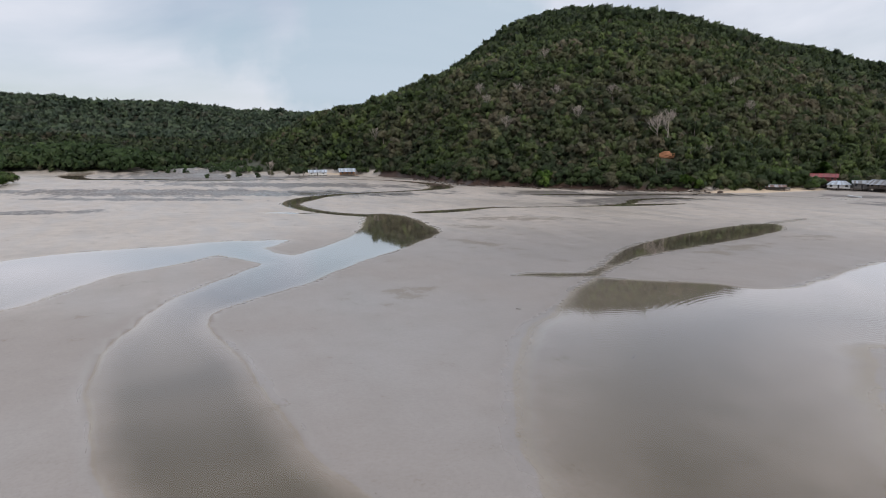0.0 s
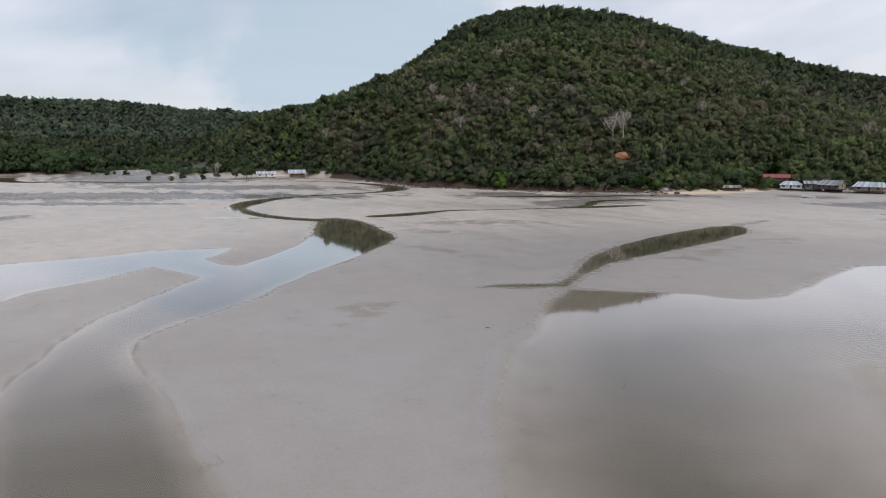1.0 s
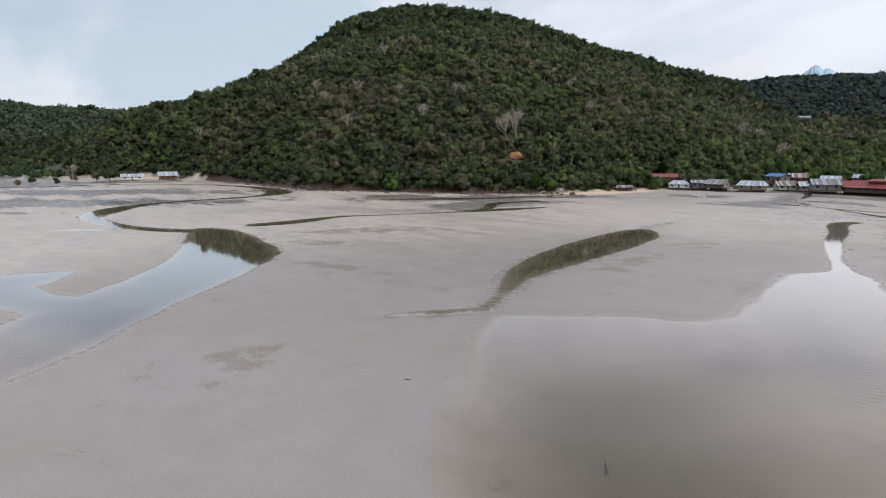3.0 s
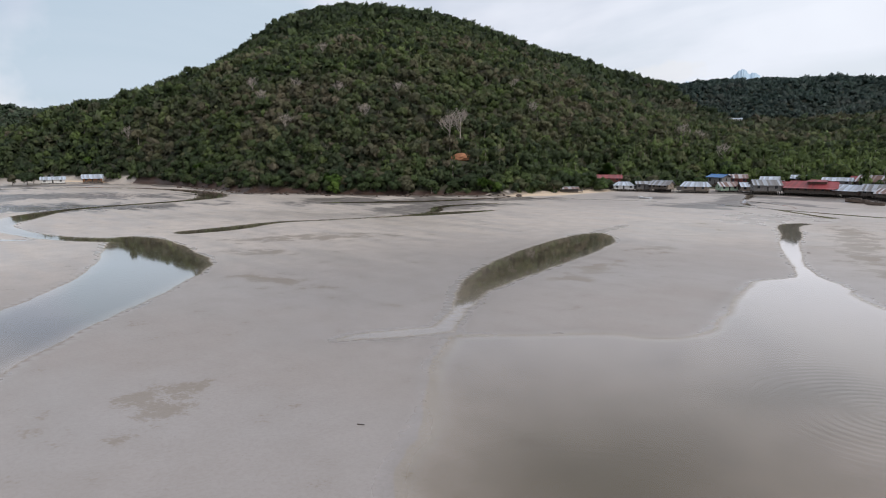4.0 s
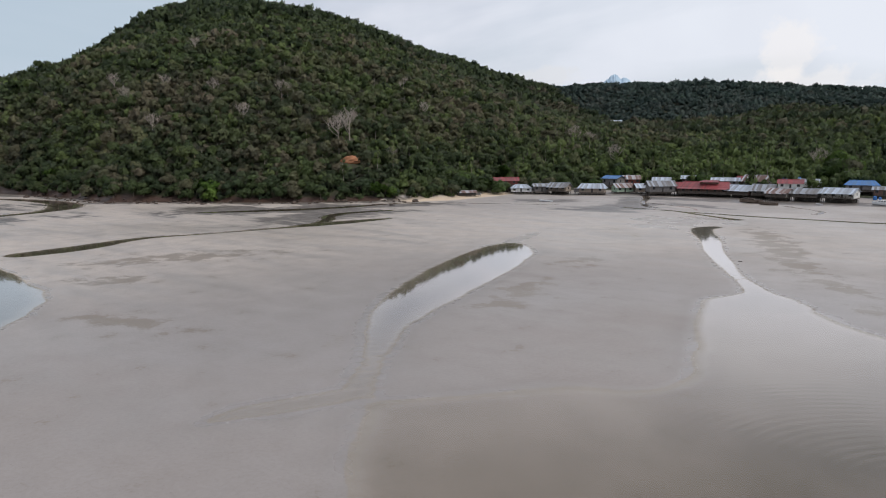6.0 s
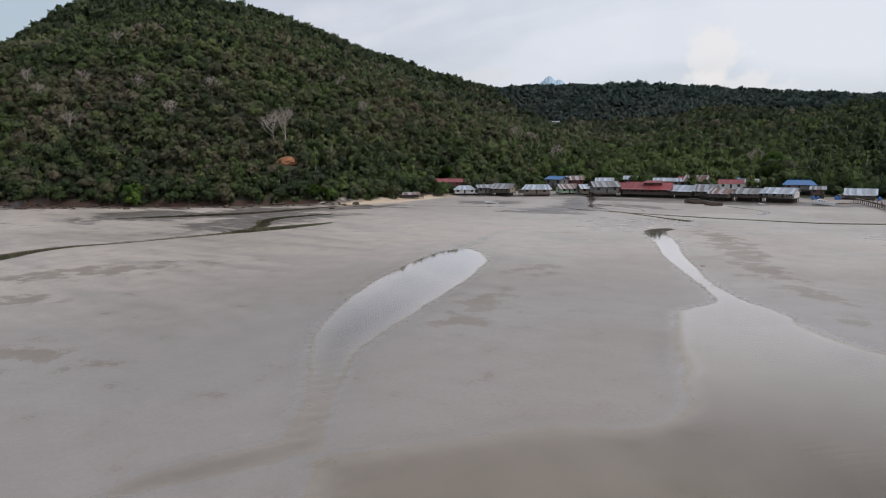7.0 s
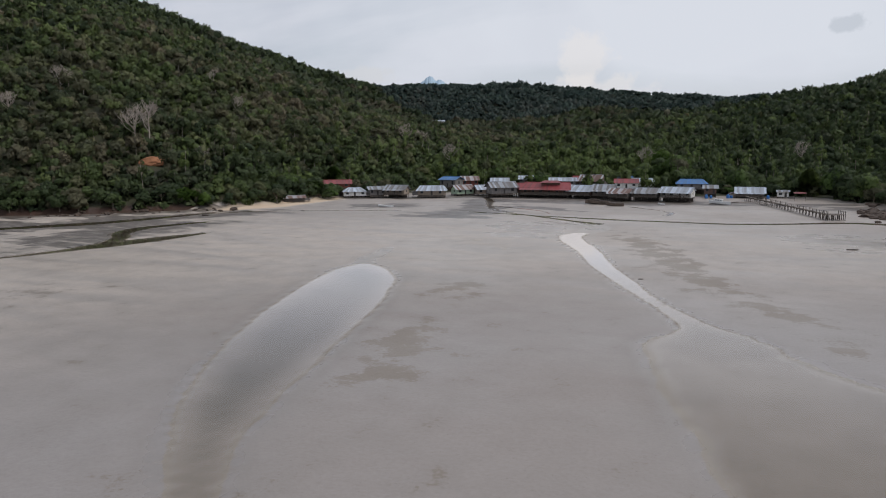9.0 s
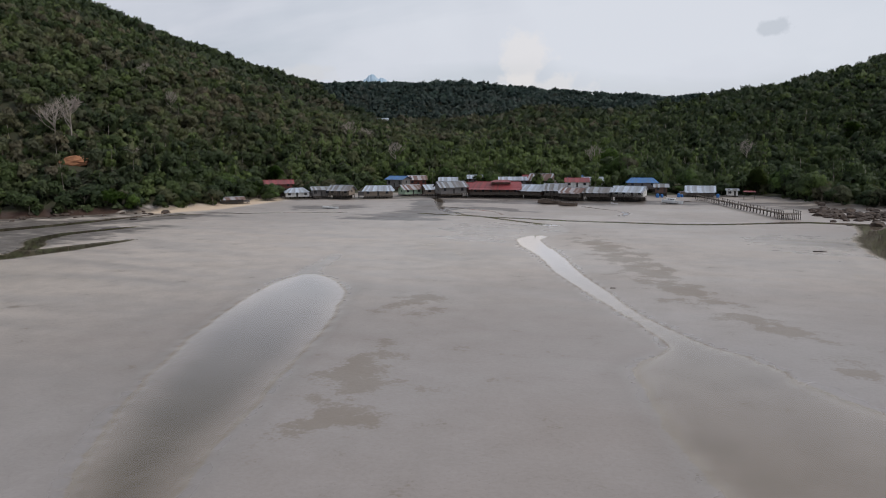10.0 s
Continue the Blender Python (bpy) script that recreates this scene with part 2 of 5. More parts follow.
def ground_material():
    m = bpy.data.materials.new("tidal_sand_and_soil")
    m.use_nodes = True
    n, l = m.node_tree.nodes, m.node_tree.links
    b = n["Principled BSDF"]
    geo = n.new("ShaderNodeNewGeometry")

    def attribute(name):
        a = n.new("ShaderNodeAttribute")
        a.attribute_name = name
        return a.outputs["Fac"]

    def noise_tex(scale, detail=5, rough=0.55, stretch_by=None):
        t = n.new("ShaderNodeTexNoise")
        t.inputs["Scale"].default_value, t.inputs["Detail"].default_value, t.inputs["Roughness"].default_value = scale, detail, rough
        if stretch_by:
            mp = n.new("ShaderNodeMapping")
            mp.inputs["Rotation"].default_value, mp.inputs["Scale"].default_value = stretch_by
            l.new(geo.outputs["Position"], mp.inputs["Vector"])
            l.new(mp.outputs["Vector"], t.inputs["Vector"])
        else:
            l.new(geo.outputs["Position"], t.inputs["Vector"])
        return t.outputs["Fac"]

    def ranged(value, low, high, to_low=0.0, to_high=1.0):
        r = n.new("ShaderNodeMapRange")
        r.interpolation_type = "SMOOTHSTEP"
        for key, v in (("From Min", low), ("From Max", high), ("To Min", to_low), ("To Max", to_high)):
            r.inputs[key].default_value = v
        l.new(value, r.inputs["Value"])
        return r.outputs["Result"]

    def maths(kind, a, c):
        t = n.new("ShaderNodeMath")
        t.operation = kind
        for slot, v in zip(t.inputs, (a, c)):
            if isinstance(v, (int, float)):
                slot.default_value = v
            else:
                l.new(v, slot)
        return t.outputs[0]

    def blend(fac, a, c):
        t = n.new("ShaderNodeMix")
        t.data_type = "RGBA"
        l.new(fac, t.inputs["Factor"])
        for slot, v in (("A", a), ("B", c)):
            if isinstance(v, tuple):
                t.inputs[slot].default_value = (*v, 1)
            else:
                l.new(v, t.inputs[slot])
        return t.outputs["Result"]

    broad, mid, fine = noise_tex(0.018), noise_tex(0.22, 6), noise_tex(2.6, 6, 0.65)
    streak = noise_tex(0.06, 6, 0.6, ((0, 0, radians(-35)), (0.5, 2.2, 1.0)))
    sand = blend(ranged(broad, 0.35, 0.65), (0.312, 0.272, 0.247), (0.328, 0.295, 0.276))
    # Farther flats: drier sand, with the sky's sheen also painted into the pale colour.
    dry = ranged(maths("ADD", attribute("dry"), maths("MULTIPLY", maths("SUBTRACT", broad, 0.5), 0.8)), 0.1, 0.9)
    sand = blend(dry, sand, blend(ranged(streak, 0.4, 0.65), (0.545, 0.472, 0.405), (0.50, 0.445, 0.397)))
    sand = blend(ranged(mid, 0.30, 0.75, 0.0, 0.40), sand, (0.262, 0.230, 0.203))
    sand = blend(ranged(fine, 0.35, 0.75, 0.0, 0.36), sand, (0.22, 0.195, 0.168))
    sand = blend(ranged(streak, 0.45, 0.72, 0.0, 0.30), sand, (0.262, 0.232, 0.205))
    sand = blend(ranged(noise_tex(7.0, 3, 0.6), 0.64, 0.71, 0.0, 0.5), sand, (0.12, 0.10, 0.085))
    rough_edge = maths("ADD", maths("MULTIPLY", mid, 0.9), maths("MULTIPLY", fine, 0.35))
    stain = ranged(maths("ADD", attribute("stain"), maths("MULTIPLY", maths("SUBTRACT", rough_edge, 0.62), 3.6)), 0.48, 0.8)
    sand = blend(maths("MULTIPLY", stain, 0.72), sand, (0.205, 0.163, 0.118))
    # Mud colour, also painted where the houses and eastern trees shade the flats.
    mud = ranged(maths("ADD", maths("MULTIPLY", attribute("mud"), 1.25), maths("ADD", maths("MULTIPLY", maths("SUBTRACT", streak, 0.5), 2.6), maths("MULTIPLY", maths("SUBTRACT", mid, 0.5), 1.2))), 0.38, 0.72)
    rills = noise_tex(0.42, 6, 0.65, ((0, 0, radians(-32)), (0.35, 1.5, 1.0)))
    mud = maths("MULTIPLY", maths("MULTIPLY", mud, ranged(attribute("mud"), 0.03, 0.2)), ranged(rills, 0.36, 0.56, 0.5, 1.0))
    sand = blend(maths("MULTIPLY", mud, 0.9), sand, (0.072, 0.058, 0.048))
    wet = ranged(maths("ADD", attribute("wet"), maths("MULTIPLY", maths("SUBTRACT", mid, 0.5), 0.2)), 0.02, 1.05)
    sand = blend(maths("MULTIPLY", wet, 0.9), sand, (0.104, 0.091, 0.068))
    rocky = ranged(maths("ADD", attribute("rocky"), maths("MULTIPLY", maths("SUBTRACT", mid, 0.5), 0.8)), 0.35, 0.65)
    sand = blend(rocky, sand, blend(ranged(fine, 0.4, 0.65), (0.058, 0.033, 0.026), (0.105, 0.070, 0.053)))
    beach = ranged(maths("ADD", attribute("beach"), maths("MULTIPLY", maths("SUBTRACT", mid, 0.5), 0.4)), 0.4, 0.7)
    sand = blend(beach, sand, (0.62, 0.49, 0.36))
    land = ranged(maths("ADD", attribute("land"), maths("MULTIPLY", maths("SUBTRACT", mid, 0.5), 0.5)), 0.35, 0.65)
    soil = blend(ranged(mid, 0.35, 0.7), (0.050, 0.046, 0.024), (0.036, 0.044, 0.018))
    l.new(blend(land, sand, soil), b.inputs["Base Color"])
    damp = maths("MULTIPLY", maths("SUBTRACT", 1.0, land), maths("SUBTRACT", 1.0, beach))
    sheen = ranged(maths("ADD", broad, maths("MULTIPLY", maths("SUBTRACT", streak, 0.5), 0.5)), 0.3, 0.7, 0.50, 0.29)
    film = ranged(maths("ADD", attribute("film"), maths("MULTIPLY", maths("SUBTRACT", mid, 0.5), 0.9)), 0.25, 0.95)
    gloss = maths("MAXIMUM", maths("SUBTRACT", sheen, maths("MULTIPLY", film, 0.14)), 0.16)
    sunk = ranged(attribute("depth"), 0.0, 0.04)
    l.new(maths("ADD", maths("ADD", gloss, maths("MULTIPLY", maths("SUBTRACT", 1.0, damp), 0.4)), maths("MULTIPLY", sunk, 0.4)), b.inputs["Roughness"])
    l.new(maths("MULTIPLY", maths("SUBTRACT", 1.0, sunk), maths("ADD", 0.5, maths("MULTIPLY", film, 0.1))), b.inputs["Specular IOR Level"])
    bp = n.new("ShaderNodeBump")
    bp.inputs["Distance"].default_value = 0.05
    l.new(maths("MULTIPLY", ranged(sunk, 0.0, 1.0, 0.5, 0.1), ranged(film, 0.0, 1.0, 1.0, 0.3)), bp.inputs["Strength"])
    l.new(maths("ADD", fine, maths("MULTIPLY", mid, 1.5)), bp.inputs["Height"])
    l.new(bp.outputs["Normal"], b.inputs["Normal"])
    return m


def water_material():
    m = bpy.data.materials.new("shallow_tidal_water")
    m.use_nodes = True
    n, l = m.node_tree.nodes, m.node_tree.links
    n.clear()
    out = n.new("ShaderNodeOutputMaterial")
    clear, gloss, mix, fres = (n.new("ShaderNode" + k) for k in ("BsdfTransparent", "BsdfGlossy", "MixShader", "LayerWeight"))
    clear.inputs["Color"].default_value = (1.0, 0.985, 0.945, 1)
    gloss.inputs["Roughness"].default_value = 0.035
    gloss.inputs["Color"].default_value = (1.0, 0.965, 0.96, 1)
    fres.inputs["Blend"].default_value = 0.5
    geo, calm, bp = (n.new("ShaderNode" + k) for k in ("NewGeometry", "TexNoise", "Bump"))

    def maths(kind, a, c):
        t = n.new("ShaderNodeMath")
        t.operation = kind
        for slot, v in zip(t.inputs, (a, c)):
            if isinstance(v, (int, float)):
                slot.default_value = v
            else:
                l.new(v, slot)
        return t.outputs[0]

    def ripple(x, y, scale, inner, outer, height, bend):
        """Rings that spread from one spot and die away."""
        at, wave, span, fall = (n.new("ShaderNode" + k) for k in ("Mapping", "TexWave", "VectorMath", "MapRange"))
        at.inputs["Location"].default_value = (-x, -y, 0)
        wave.wave_type, wave.rings_direction = "RINGS", "Z"
        wave.inputs["Scale"].default_value, wave.inputs["Distortion"].default_value, wave.inputs["Detail Scale"].default_value = scale, bend, 0.3
        span.operation = "LENGTH"
        l.new(geo.outputs["Position"], at.inputs["Vector"])
        l.new(at.outputs["Vector"], wave.inputs["Vector"])
        l.new(at.outputs["Vector"], span.inputs[0])
        for key, v in (("From Min", inner), ("From Max", outer), ("To Min", height), ("To Max", 0.0)):
            fall.inputs[key].default_value = v
        l.new(span.outputs["Value"], fall.inputs["Value"])
        return maths("MULTIPLY", wave.outputs["Fac"], fall.outputs["Result"])

    calm.inputs["Scale"].default_value, calm.inputs["Detail"].default_value = 0.16, 2
    l.new(geo.outputs["Position"], calm.inputs["Vector"])
    small, where = n.new("ShaderNodeTexNoise"), n.new("ShaderNodeTexNoise")
    small.inputs["Scale"].default_value, small.inputs["Detail"].default_value = 0.8, 1
    where.inputs["Scale"].default_value, where.inputs["Detail"].default_value = 0.045, 2
    drift = n.new("ShaderNodeMapping")
    drift.inputs["Rotation"].default_value, drift.inputs["Scale"].default_value = (0, 0, radians(-38)), (1.0, 0.28, 1.0)
    l.new(geo.outputs["Position"], drift.inputs["Vector"])
    l.new(drift.outputs["Vector"], small.inputs["Vector"])
    l.new(geo.outputs["Position"], where.inputs["Vector"])
    lap = n.new("ShaderNodeMapRange")
    for key, v in (("From Min", 0.5), ("From Max", 0.68), ("To Min", 0.0), ("To Max", 0.12)):
        lap.inputs[key].default_value = v
    l.new(where.outputs["Fac"], lap.inputs["Value"])
    rings = maths("ADD", ripple(24, 26, 0.30, 4.0, 34.0, 1.1, 1.0), ripple(19, -9, 0.26, 3.0, 27.0, 0.8, 1.6))
    waves_all = maths("ADD", maths("ADD", rings, maths("MULTIPLY", calm.outputs["Fac"], 0.3)), maths("MULTIPLY", small.outputs["Fac"], lap.outputs["Result"]))
    bp.inputs["Strength"].default_value, bp.inputs["Distance"].default_value = 0.085, 0.05
    l.new(waves_all, bp.inputs["Height"])
    l.new(bp.outputs["Normal"], gloss.inputs["Normal"])
    l.new(bp.outputs["Normal"], fres.inputs["Normal"])
    steep = maths("POWER", fres.outputs["Facing"], 6.0)
    lively = n.new("ShaderNodeMath")
    lively.operation, lively.use_clamp = "MULTIPLY_ADD", True
    lively.inputs[1].default_value, lively.inputs[2].default_value = 1.85, 0.02
    l.new(steep, lively.inputs[0])
    deep, thin = n.new("ShaderNodeAttribute"), n.new("ShaderNodeMapRange")
    deep.attribute_name, thin.interpolation_type = "depth", "SMOOTHSTEP"
    for key, v in (("From Min", -0.004), ("From Max", 0.032), ("To Min", 0.0), ("To Max", 1.0)):
        thin.inputs[key].default_value = v
    l.new(deep.outputs["Fac"], thin.inputs["Value"])
    l.new(maths("MULTIPLY", maths("MINIMUM", lively.outputs[0], 0.72), thin.outputs["Result"]), mix.inputs["Fac"])
    l.new(clear.outputs["BSDF"], mix.inputs[1])
    l.new(gloss.outputs["BSDF"], mix.inputs[2])
    l.new(mix.outputs["Shader"], out.inputs["Surface"])
    return m


M_GROUND, M_WATER = ground_material(), water_material()

# ---- plan of the bay: the foot of the land, hills, channels and pools ----
SHORE = np.array([
    (-720, -360), (-619, -150), (-582, -71), (-540, 20), (-510, 76), (-449, 101), (-409, 115), (-369, 119), (-333, 121),
    (-290, 119), (-267, 138), (-242, 150), (-215, 171), (-194, 196), (-180, 222), (-181, 252), (-186, 280), (-160, 297), (-146, 308),
    (-119, 316), (-74, 320), (-49, 317), (-24, 322), (-7, 334), (13, 334), (30, 314), (41, 294), (58, 282), (96, 270), (240, 228),
    (480, 168), (1080, 0), (1080, -1800), (-1080, -1800)], float)
# centre x, y, height, spread along and across, turn in radians
HILLS = [
    (-885, 540, 177, 205, 141, -0.52), (-717, 841, 107, 117, 283, 0.43), (-440, 1158, 84, 279, 133, -2.33),
    (-595, 325, 51, 194, 290, -0.17), (-406, 216, 49, 146, 289, 0.15), (-1165, 2187, 174, 639, 264, 0.07),
    (-197, 1926, 98, 774, 420, -0.19), (325, 730, 104, 174, 197, -0.85), (-95, 822, 30, 257, 124, -0.54),
    (14, 1503, 23, 321, 379, -0.07), (-2327, 540, 76, 340, 382, 1.00), (-1851, -458, 132, 620, 403, -1.35),
    (-1153, 521, 24, 213, 73, -0.24), (-409, 972, 8, 319, 361, 0.14)]


def land_distance(p, line=SHORE):
    """Metres from the foot of the land (or from another outline), positive outside the bay."""
    d, inside = np.full(p.shape[:-1], 1e9), np.zeros(p.shape[:-1], bool)
    for a, c in zip(line, np.roll(line, -1, 0)):
        ac, ap = c - a, p - a
        q = ap - np.clip((ap @ ac) / (ac @ ac), 0, 1)[..., None] * ac
        d = np.minimum(d, np.hypot(q[..., 0], q[..., 1]))
        if a[1] != c[1]:
            cross = (c[0] - a[0]) * (p[..., 1] - a[1]) / (c[1] - a[1]) + a[0]
            inside ^= ((a[1] > p[..., 1]) != (c[1] > p[..., 1])) & (p[..., 0] < cross)
    return np.where(inside, -d, d)


def hill_height(p, d):
    z = np.zeros(p.shape[:-1])
    for x, y, h, su, sv, turn in HILLS:
        c, s = math.cos(turn), math.sin(turn)
        u, v = (p[..., 0] - x) * c + (p[..., 1] - y) * s, -(p[..., 0] - x) * s + (p[..., 1] - y) * c
        z += h * np.exp(-0.5 * ((u / su) ** 2 + (v / sv) ** 2))
    mouth = np.exp(-((p[..., 0] + 650) / 190) ** 4 - ((p[..., 1] + 10) / 85) ** 4)
    z *= 1 - 0.95 * mouth
    village = np.exp(-((p[..., 0] + 75) / 105) ** 4 - ((p[..., 1] - 325) / 50) ** 4)
    return z * (1 - np.exp(-np.maximum(d, 0) / 70)) * (1 - 0.93 * village)


def waves(p, seed, size):
    """Smooth unevenness of about one, from a few crossing sine waves with bent phases."""
    rng = np.random.RandomState(seed)
    out = np.zeros(p.shape[:-1])
    for k in range(7):
        turn, length = rng.uniform(0, 6.28), size * rng.uniform(0.45, 1.6)
        phase = (p[..., 0] * math.cos(turn) + p[..., 1] * math.sin(turn)) * 6.28 / length + rng.uniform(0, 6.28)
        bend = np.sin((p[..., 0] * math.sin(turn) - p[..., 1] * math.cos(turn)) * 6.28 / (length * 1.7) + rng.uniform(0, 6.28))
        out += np.sin(phase + 1.3 * bend)
    return out / 3.0


# runs of x, y, half width; then how steeply the bank goes down and how deep it gets
CHANNELS = [
    ("river", [(-146, 16, 4.5), (-136, 15.5, 7), (-118, 11.7, 9.6), (-97, 5.5, 11.2), (-76, -9.5, 9.6), (-63, -21.5, 8.8), (-52.3, -30.6, 9.0), (-40.6, -39.2, 8.2),
               (-31, -48, 6.4), (-21, -54, 5.0), (-10, -56.4, 5.8), (1.3, -56.2, 7.4), (14.5, -55.9, 7.6), (28, -54.7, 7.4), (36, -53, 7.2), (56, -50, 9), (120, -48, 16)], 0.055, 0.36),
    ("meander", [(-140, 15.5, 4.2), (-156, 4, 3.4), (-176, -2, 3.2), (-202, -3, 4.0), (-228, 9, 6), (-246, 24, 3.6), (-256, 46, 3),
                 (-264, 79, 3.6), (-283, 98, 7), (-317, 107, 6), (-371, 97, 3.2), (-416, 58, 2.6), (-419, -5, 2.6), (-462, -58, 5),
                 (-481, -96, 6), (-576, -108, 11), (-672, -72, 11)], 0.06, 0.5),
    ("side branch", [(-44, -98, 24), (-60, -81.6, 18), (-71.5, -73.5, 18), (-77, -63.5, 16.5), (-82, -54, 12.5), (-88, -48.5, 8), (-88.5, -40, 9.2), (-89.5, -33, 6.4), (-93.5, -25.5, 1.6)], 0.03, 0.14),
    ("branch mouth", [(-85, -40.5, 7.5), (-70.6, -35.8, 5.8), (-58, -29, 7)], 0.03, 0.14),
    ("sliver", [(-170, -20, 0.7), (-166, -12.3, 2.4), (-158.5, -4, 0.8)], 0.05, 0.06),
    ("strip", [(-148, 33, 4.0), (-149, 45, 4.6), (-155, 64, 2.3), (-150, 80, 1.1), (-145, 103, 1.8), (-143.5, 115, 4.2), (-141, 129, 4.0), (-138.5, 143, 1.4)], 0.08, 0.3),
    ("creek fork", [(-144, 114, 1.8), (-152, 127, 2.4), (-160, 134, 2.4), (-165, 147, 3.0), (-160, 166, 1.6)], 0.08, 0.25),
    ("tide line", [(-186, 184, 0.9), (-179, 190, 1.1), (-170, 202, 0.9), (-154, 211, 1.0), (-141, 217, 0.7), (-122, 224, 0.9)], 0.1, 0.12),
    ("village rill", [(-45, 268, 0.9), (-39, 261, 1.0), (-33, 256, 0.8), (-28, 246, 1.0), (-29, 236, 0.9)], 0.1, 0.12),
    ("village drain", [(-116, 299, 1.8), (-106, 278, 1.5), (-98, 256, 1.1), (-90, 240, 1.3), (-80, 229, 0.9), (-66, 219, 1.1), (-52, 209, 1.4), (-44, 204, 1.9)], 0.1, 0.16),
    ("drain fork", [(-98, 256, 0.9), (-84, 248, 1.0), (-72, 240, 0.8), (-66, 230, 0.7)], 0.1, 0.12),
    ("shore strip", [(-212, 116, 1.5), (-196, 140, 4.4), (-186, 163, 3.4), (-181, 205, 1.2)], 0.08, 0.25),
    ("pool", [(-70.5, 113.5, 2.0), (-68, 108.5, 5.0), (-65, 102, 7.0), (-61.3, 92, 7.9), (-57, 80, 8.0), (-52.5, 67.5, 7.3), (-47.5, 54.5, 6.0), (-43, 44, 4.4), (-38.5, 36.5, 2.9),
              (-33.5, 30, 2.0), (-28.5, 23.5, 1.6), (-24, 17.2, 1.7)], 0.04, 0.24),
    ("pool tail", [(-77, 136, 0.5), (-74.5, 125, 1.0), (-72, 116, 1.4), (-69, 110, 2.6)], 0.04, -0.004),
    ("pool arm", [(-28.3, 3.6, 0.5), (-27.4, 7.4, 1.7), (-25.2, 12, 2.0), (-23.5, 16.6, 1.9)], 0.035, 0.14),
    ("north arm", [(-3.5, 80, 6.5), (-6.4, 88, 2.4), (-10.5, 95.5, 1.6), (-15.2, 104.4, 1.4), (-21.8, 118.4, 1.9), (-27.6, 130.8, 2.3), (-34.8, 150, 2.6),
                   (-40.6, 162, 3.0), (-44.2, 172, 3.2), (-43.4, 178, 2.6)], 0.06, 0.09),
    ("arm head", [(-43.6, 176, 2.6), (-42.4, 182, 2.4), (-41.5, 189, 2.6), (-43, 198, 2.2), (-54, 204, 1.8), (-63, 207, 1.2)], 0.05, -0.003),
    ("thin creek", [(-94, 228, 1.2), (-72, 223, 1.0), (-43, 218, 1.6), (-24, 217, 1.6), (-8, 217, 1.7), (6, 222.5, 1.7),
                    (22, 231, 2.2), (32, 231, 2.6), (70, 222, 5)], 0.10, 0.25),
    ("eastern water", [(40, 224, 6), (41, 208, 9), (44, 190, 16), (53, 163, 25), (76, 135, 38), (130, 80, 60)], 0.02, 0.4)]
# the outline of the broad shallows, and the sand bar that rises east of them
SHALLOWS = [(-21.5, 15.5), (-15.6, 22), (-8.6, 31), (-2, 34.5), (-0.9, 42), (-4.9, 54), (-9.6, 68), (-11.6, 78), (-8.5, 84.5), (-1.5, 86), (6, 76), (13, 70),
            (27, 60), (50, 48), (100, 34), (160, 10), (160, -46), (80, -44), (44, -35), (26, -27.5), (13, -19.5), (3.5, -12), (-1.5, -5.5), (-9.4, 1.5), (-17, 9.5)]
EAST_BAR = [(31, 19, 0.6), (38, 15, 4), (50, 8, 8), (70, 0, 14), (95, -4, 18)]
# x, y, half length, half width, turn in degrees
STAINS = [(-20.8, -20.3, 3.0, 3.4, 40), (-115, 52, 14, 5, 60), (-68, 16.5, 7, 2.6, 20), (-37.4, 66, 2.4, 6.5, 10), (-34.6, 56, 2.2, 4, -30), (-44, 99, 2.4, 6, 12),
          (-24.5, 164, 3.6, 13, 22), (-18.5, 147, 3.8, 12, 25), (-13.5, 133, 3.4, 9, 28), (-7.5, 119, 2.8, 8, 28), (0.3, 104.5, 2.2, 5, 35), (5.5, 98, 2.2, 3.6, 40), (-100, 30, 5, 3, 30), (9, 84, 1.6, 2.5, 30)]
# Real mud; patches under houses and eastern trees also paint the shade there.
MUD_AND_SHADE = [(-190, 152, 16, 28, -35), (-162, 134, 16, 24, 10), (-215, 128, 22, 14, -40), (-560, -25, 120, 40, 10), (-470, -20, 70, 45, 30), (-450, 40, 60, 14, 70), (-285, -20, 90, 20, 62), (-300, -45, 80, 24, 62), (-266, 14, 56, 15, 60), (-330, -95, 40, 16, 62), (-345, 20, 80, 20, 55), (-255, -60, 46, 7, 62), (-203, -96, 22, 8, 80), (-250, 40, 30, 9, 70), (-97, 208, 15, 6, 10), (-96, 236, 9, 20, -20), (-96, 222, 20, 11, 70), (-106, 262, 5, 22, 20), (-136, 241, 14, 9, 30), (-168, 276, 14, 7, 30), (-142, 286, 16, 6, 20), (-118, 303, 18, 8, 18), (-90, 304, 18, 9, 12), (-68, 300, 14, 8, 10), (-45, 294, 16, 8, 8), (-28, 297, 12, 7, 8), (-14, 300, 12, 4, 0), (-75, 250, 16, 4, -30), (48, 284, 30, 9, 0), (22, 300, 14, 5, 0), (-180, 170, 10, 40, -25),
       (-205, 130, 14, 25, -40), (-160, 150, 10, 20, 10), (-60, 285, 60, 10, 5)]


# flats that lie so low that small puddles stand on them
SHIMMER = [(-53, 146, 12, 15, 0), (-62, 158, 14, 8, 20), (12, 168, 14, 18, 10), (22, 140, 8, 18, 0), (24, 194, 12, 14, 0), (-77, 131, 2.6, 8, 10), (-7, 62, 4, 15, 12), (-20, 112, 4, 10, 25)]


